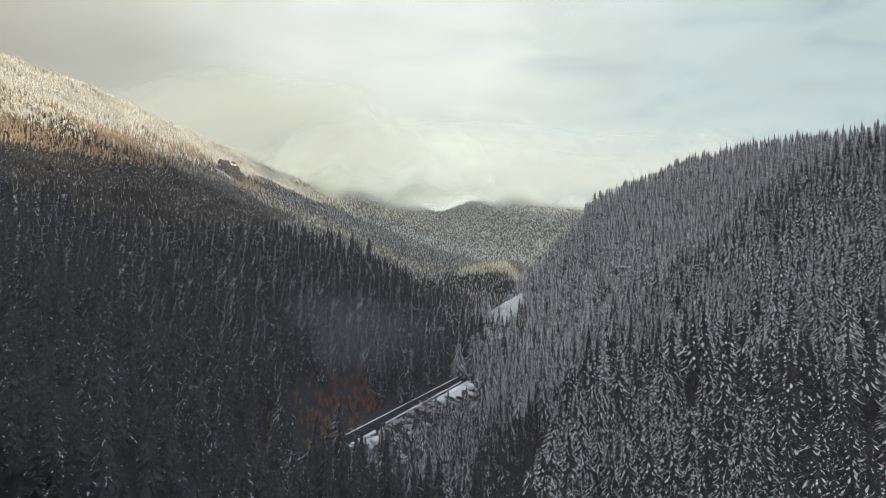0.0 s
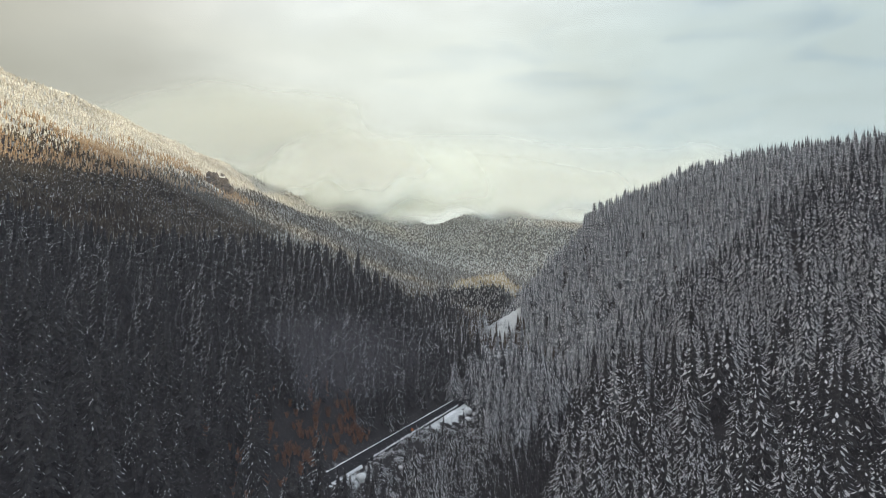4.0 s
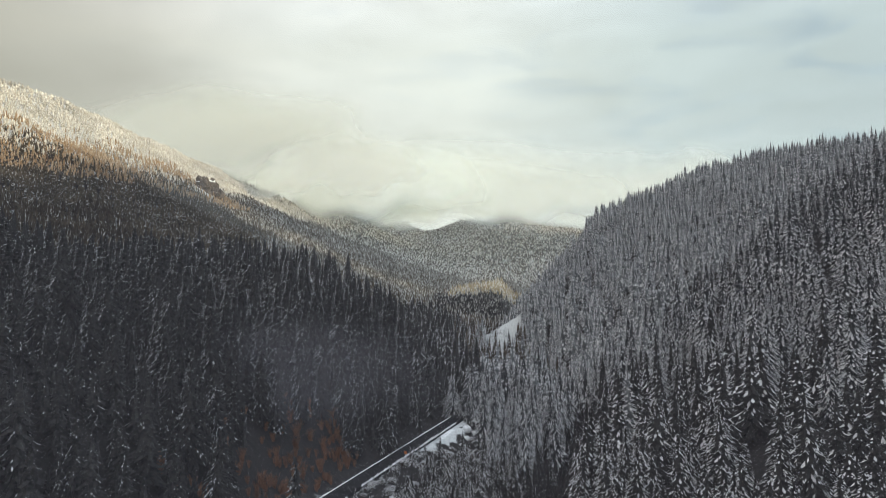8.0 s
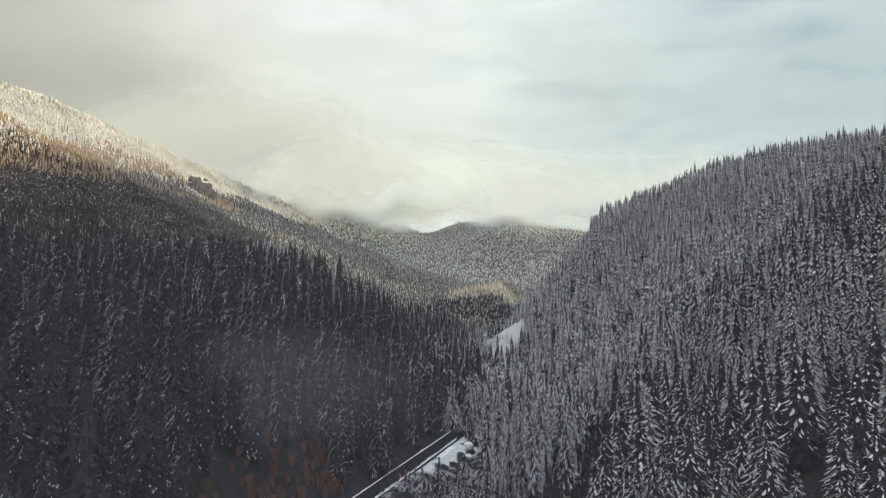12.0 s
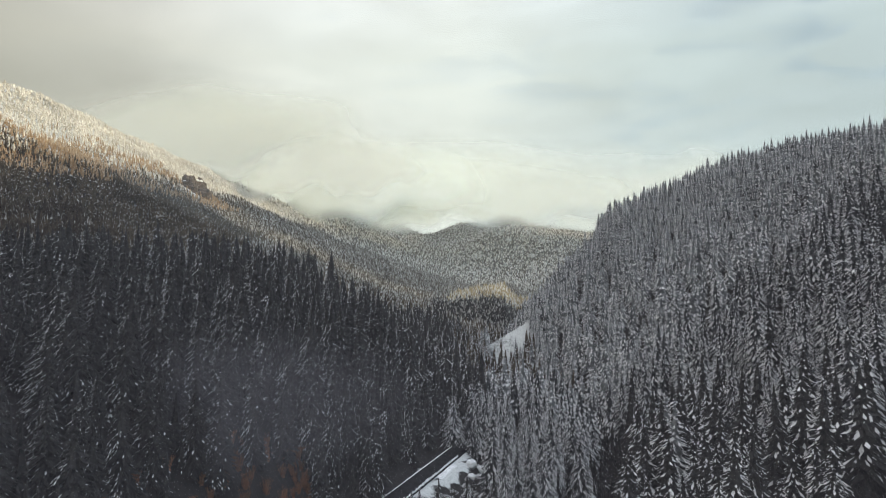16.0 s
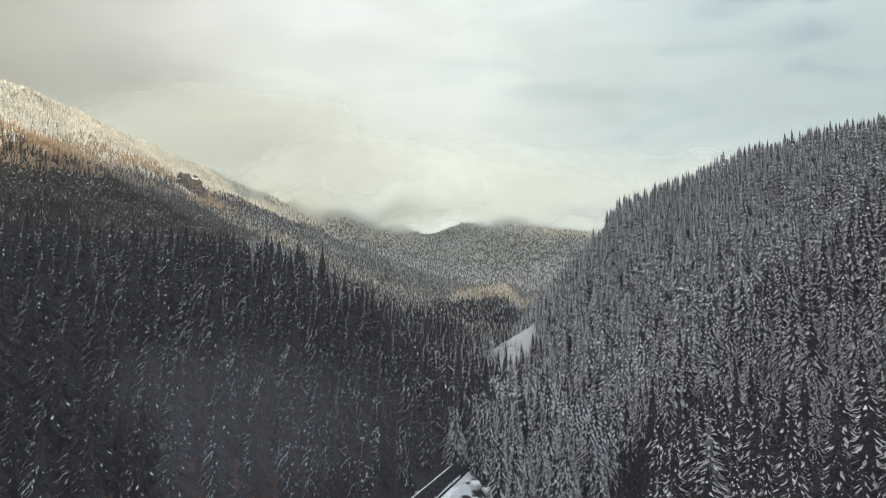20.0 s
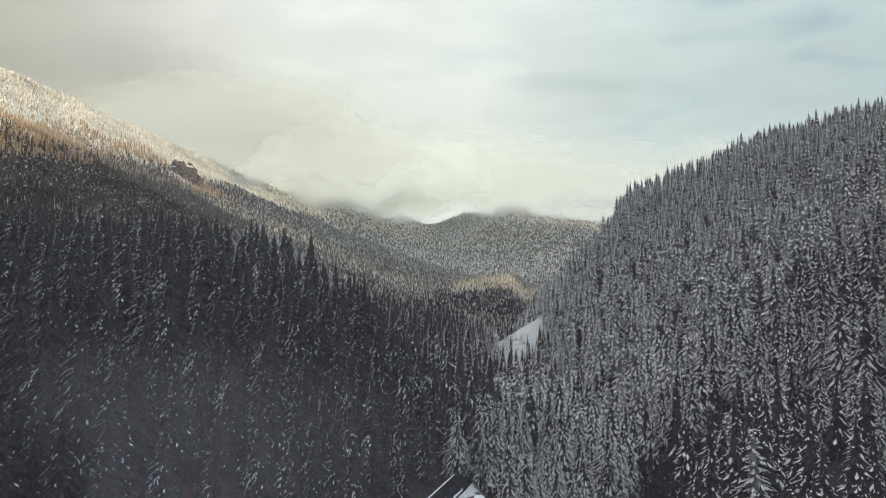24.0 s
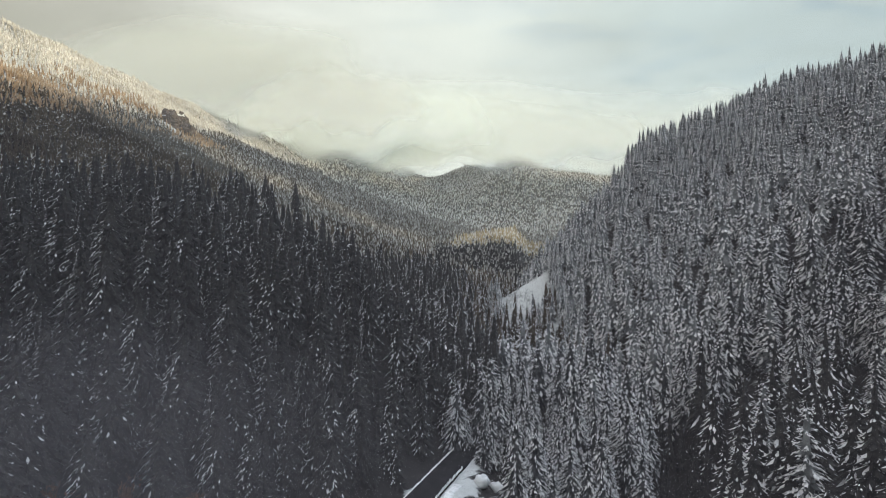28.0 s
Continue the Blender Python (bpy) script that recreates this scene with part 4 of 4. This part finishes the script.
# ---- leafless scrub by the road ----
def shrub_mesh(rng, height, stems):
    V, F = [], []
    for _ in range(stems):
        a, lean = rng.uniform(0, 6.28), rng.uniform(0.05, 0.5)
        x0, y0 = rng.uniform(-0.5, 0.5), rng.uniform(-0.5, 0.5)
        h, w = height * rng.uniform(0.55, 1.1), rng.uniform(0.025, 0.05)
        prev = None
        for k in (0.0, 0.5, 1.0):
            r = lean * h * k ** 1.4
            c = np.array([x0 + math.cos(a) * r + rng.uniform(-0.1, 0.1) * k, y0 + math.sin(a) * r + rng.uniform(-0.1, 0.1) * k, h * k])
            ww = w * (1.15 - k)
            b = len(V)
            V += [c + np.array([ww, 0, 0]), c + np.array([-ww * 0.5, ww * 0.87, 0]), c + np.array([-ww * 0.5, -ww * 0.87, 0])]
            if prev is not None:
                for j in range(3):
                    q = (j + 1) % 3
                    F += [(prev + j, prev + q, b + q), (prev + j, b + q, b + j)]
                # side twigs
                for _ in range(3):
                    u = rng.uniform(0, 6.28)
                    m = (V[prev] + V[b]) / 2
                    tip = m + np.array([math.cos(u) * 0.5, math.sin(u) * 0.5, 0.8]) * rng.uniform(0.6, 1.3)
                    t = len(V)
                    V += [m, m + np.array([0.03, 0.03, 0.09]), tip]
                    F += [(t, t + 1, t + 2)]
            prev = b
    return mesh_of("stems", V, F, [TWIGS])


def build_scrub():
    rng = random.Random(5)
    meshes = [shrub_mesh(random.Random(70 + q), 3.4 + 0.5 * q, 44) for q in range(4)]
    for _ in range(150):
        s, n = rng.uniform(-30, 66), 7.6 + 21 * rng.random() ** 1.2
        p = on_road(s, n)
        bush = new("scrub_bush")
        k = rng.uniform(0.7, 1.35)
        bush.matrix_basis = pose(p[0], p[1], float(land(p[0], p[1])) - 0.15, 0, 0, rng.uniform(0, 360)) @ Matrix.Diagonal((k, k, k, 1))
        part("stems", meshes[rng.randrange(4)], bush)
        tagged(bush, "leafless red-brown bush on the bank above the road", "bush", "scrub above the road")


build_scrub()


def snowy_bush_meshes(rng, r):
    """A dome of twigs, and the snow clots on it."""
    tv, tf, sv, sf = [], [], [], []
    for _ in range(120):
        a, up = rng.uniform(0, 6.28), rng.uniform(0.05, 1.45)
        d = np.array([math.cos(a) * math.cos(up), math.sin(a) * math.cos(up), math.sin(up)])
        tip = d * r * rng.uniform(0.75, 1.15) * np.array([1, 1, 0.85])
        across = np.array([-d[1], d[0], 0.02]) * 0.05
        b = len(tv)
        tv += [across, -across, tip]
        tf.append((b, b + 1, b + 2))
        if rng.random() < 0.75:
            w = rng.uniform(0.08, 0.24) * r * 0.42
            side = np.array([-math.sin(a), math.cos(a), 0.0])
            out = np.array([math.cos(a), math.sin(a), -0.35])
            b = len(sv)
            sv += [tip - out * w * 1.2 + np.array([0, 0, 0.05]), tip + side * w * 0.6, tip + out * w * 1.4, tip - side * w * 0.6, tip + np.array([0, 0, 0.16])]
            sf += [(b, b + 3, b + 4), (b, b + 4, b + 1), (b + 1, b + 4, b + 2), (b + 2, b + 4, b + 3)]
    return mesh_of("twigs", tv, tf, [BARK]), mesh_of("snow", sv, sf, [SNOW])


def build_snowy_bushes():
    rng = random.Random(15)
    kinds = [snowy_bush_meshes(random.Random(80 + q), 1.5 + 0.35 * q) for q in range(4)]
    for q in range(110):
        s, n = rng.uniform(2, 150), -7.2 - 26 * rng.random() ** 1.5
        if s > 108 and n > -13.5:
            n = -13.5 - 8 * rng.random()
        p = on_road(s, n)
        bush = new("snowy_bush")
        k = rng.uniform(0.6, 1.35)
        bush.matrix_basis = pose(p[0], p[1], float(land(p[0], p[1])) - 0.1, 0, 0, rng.uniform(0, 360)) @ Matrix.Diagonal((k, k, k, 1))
        twigs, snow = kinds[rng.randrange(4)]
        part("twigs", twigs, bush)
        part("snow", snow, bush)["kind"] = "stuff"
        tagged(bush, "leafless bush clotted with snow below the road", "bush", "snowy bushes below the road")


build_snowy_bushes()


# ---- rocks and humps of snow ----
def lump(rng, rx, ry, rz, rough, top_only=False, rings=9, sides=14):
    V, F = [], []
    seed = Vector((rng.uniform(0, 50), rng.uniform(0, 50), rng.uniform(0, 50)))
    for i in range(rings + 1):
        th = math.pi * i / rings * (0.5 if top_only else 1.0)
        for j in range(sides):
            ph = 6.2832 * j / sides
            d = Vector((math.sin(th) * math.cos(ph), math.sin(th) * math.sin(ph), math.cos(th)))
            k = 1 + rough * noise.fractal(d * 1.6 + seed, 0.9, 2.0, 4)
            V.append((d.x * rx * k, d.y * ry * k, d.z * rz * k))
    for i in range(rings):
        for j in range(sides):
            a, b = i * sides + j, i * sides + (j + 1) % sides
            F.append((a, a + sides, b + sides, b))
    return V, F


def build_outcrop():
    rng = random.Random(8)
    x, y = -432.0, 1282.0
    crag = new("rock_outcrop")
    crag.matrix_basis = pose(x, y, float(land(x, y)) - 6)
    part("face", mesh_of("face", *lump(rng, 26, 17, 28, 0.85, rings=24, sides=36), [ROCK]), crag)
    V, F = lump(rng, 15, 10, 6, 0.6, True, 10, 20)
    part("snow_cap", mesh_of("snow_cap", [(a - 6, b + 1, c + 24) for a, b, c in V], F, [SNOW_BANK], flat=False), crag, "thick snow on top of the rock")
    tagged(crag, "dark rock outcrop capped with snow on the mountainside", "rock")


def build_humps():
    rng = random.Random(9)
    for s, n, r in ((152, -25, 2.4), (146, -12.5, 2.2), (138, -15, 1.6), (12, -8.5, 1.5), (20, -10, 1.9), (28, -9, 1.3), (6, -11.5, 1.4), (35, -12, 1.2), (150, -16, 1.8), (48, -14, 1.1)):
        p = on_road(s, n)
        z = float(land(p[0], p[1]))
        hump = new("snow_hump", mesh_of("snow_hump", *lump(rng, r * 1.2, r, r * 0.9, 0.35), [SNOW_BANK], flat=False))
        hump.matrix_basis = pose(p[0], p[1], z + r * 0.35, 0, 0, rng.uniform(0, 360))
        tagged(hump, "rounded hump of snow over a boulder by the road", "snow hump", "snow humps by the road")


build_outcrop()
build_humps()
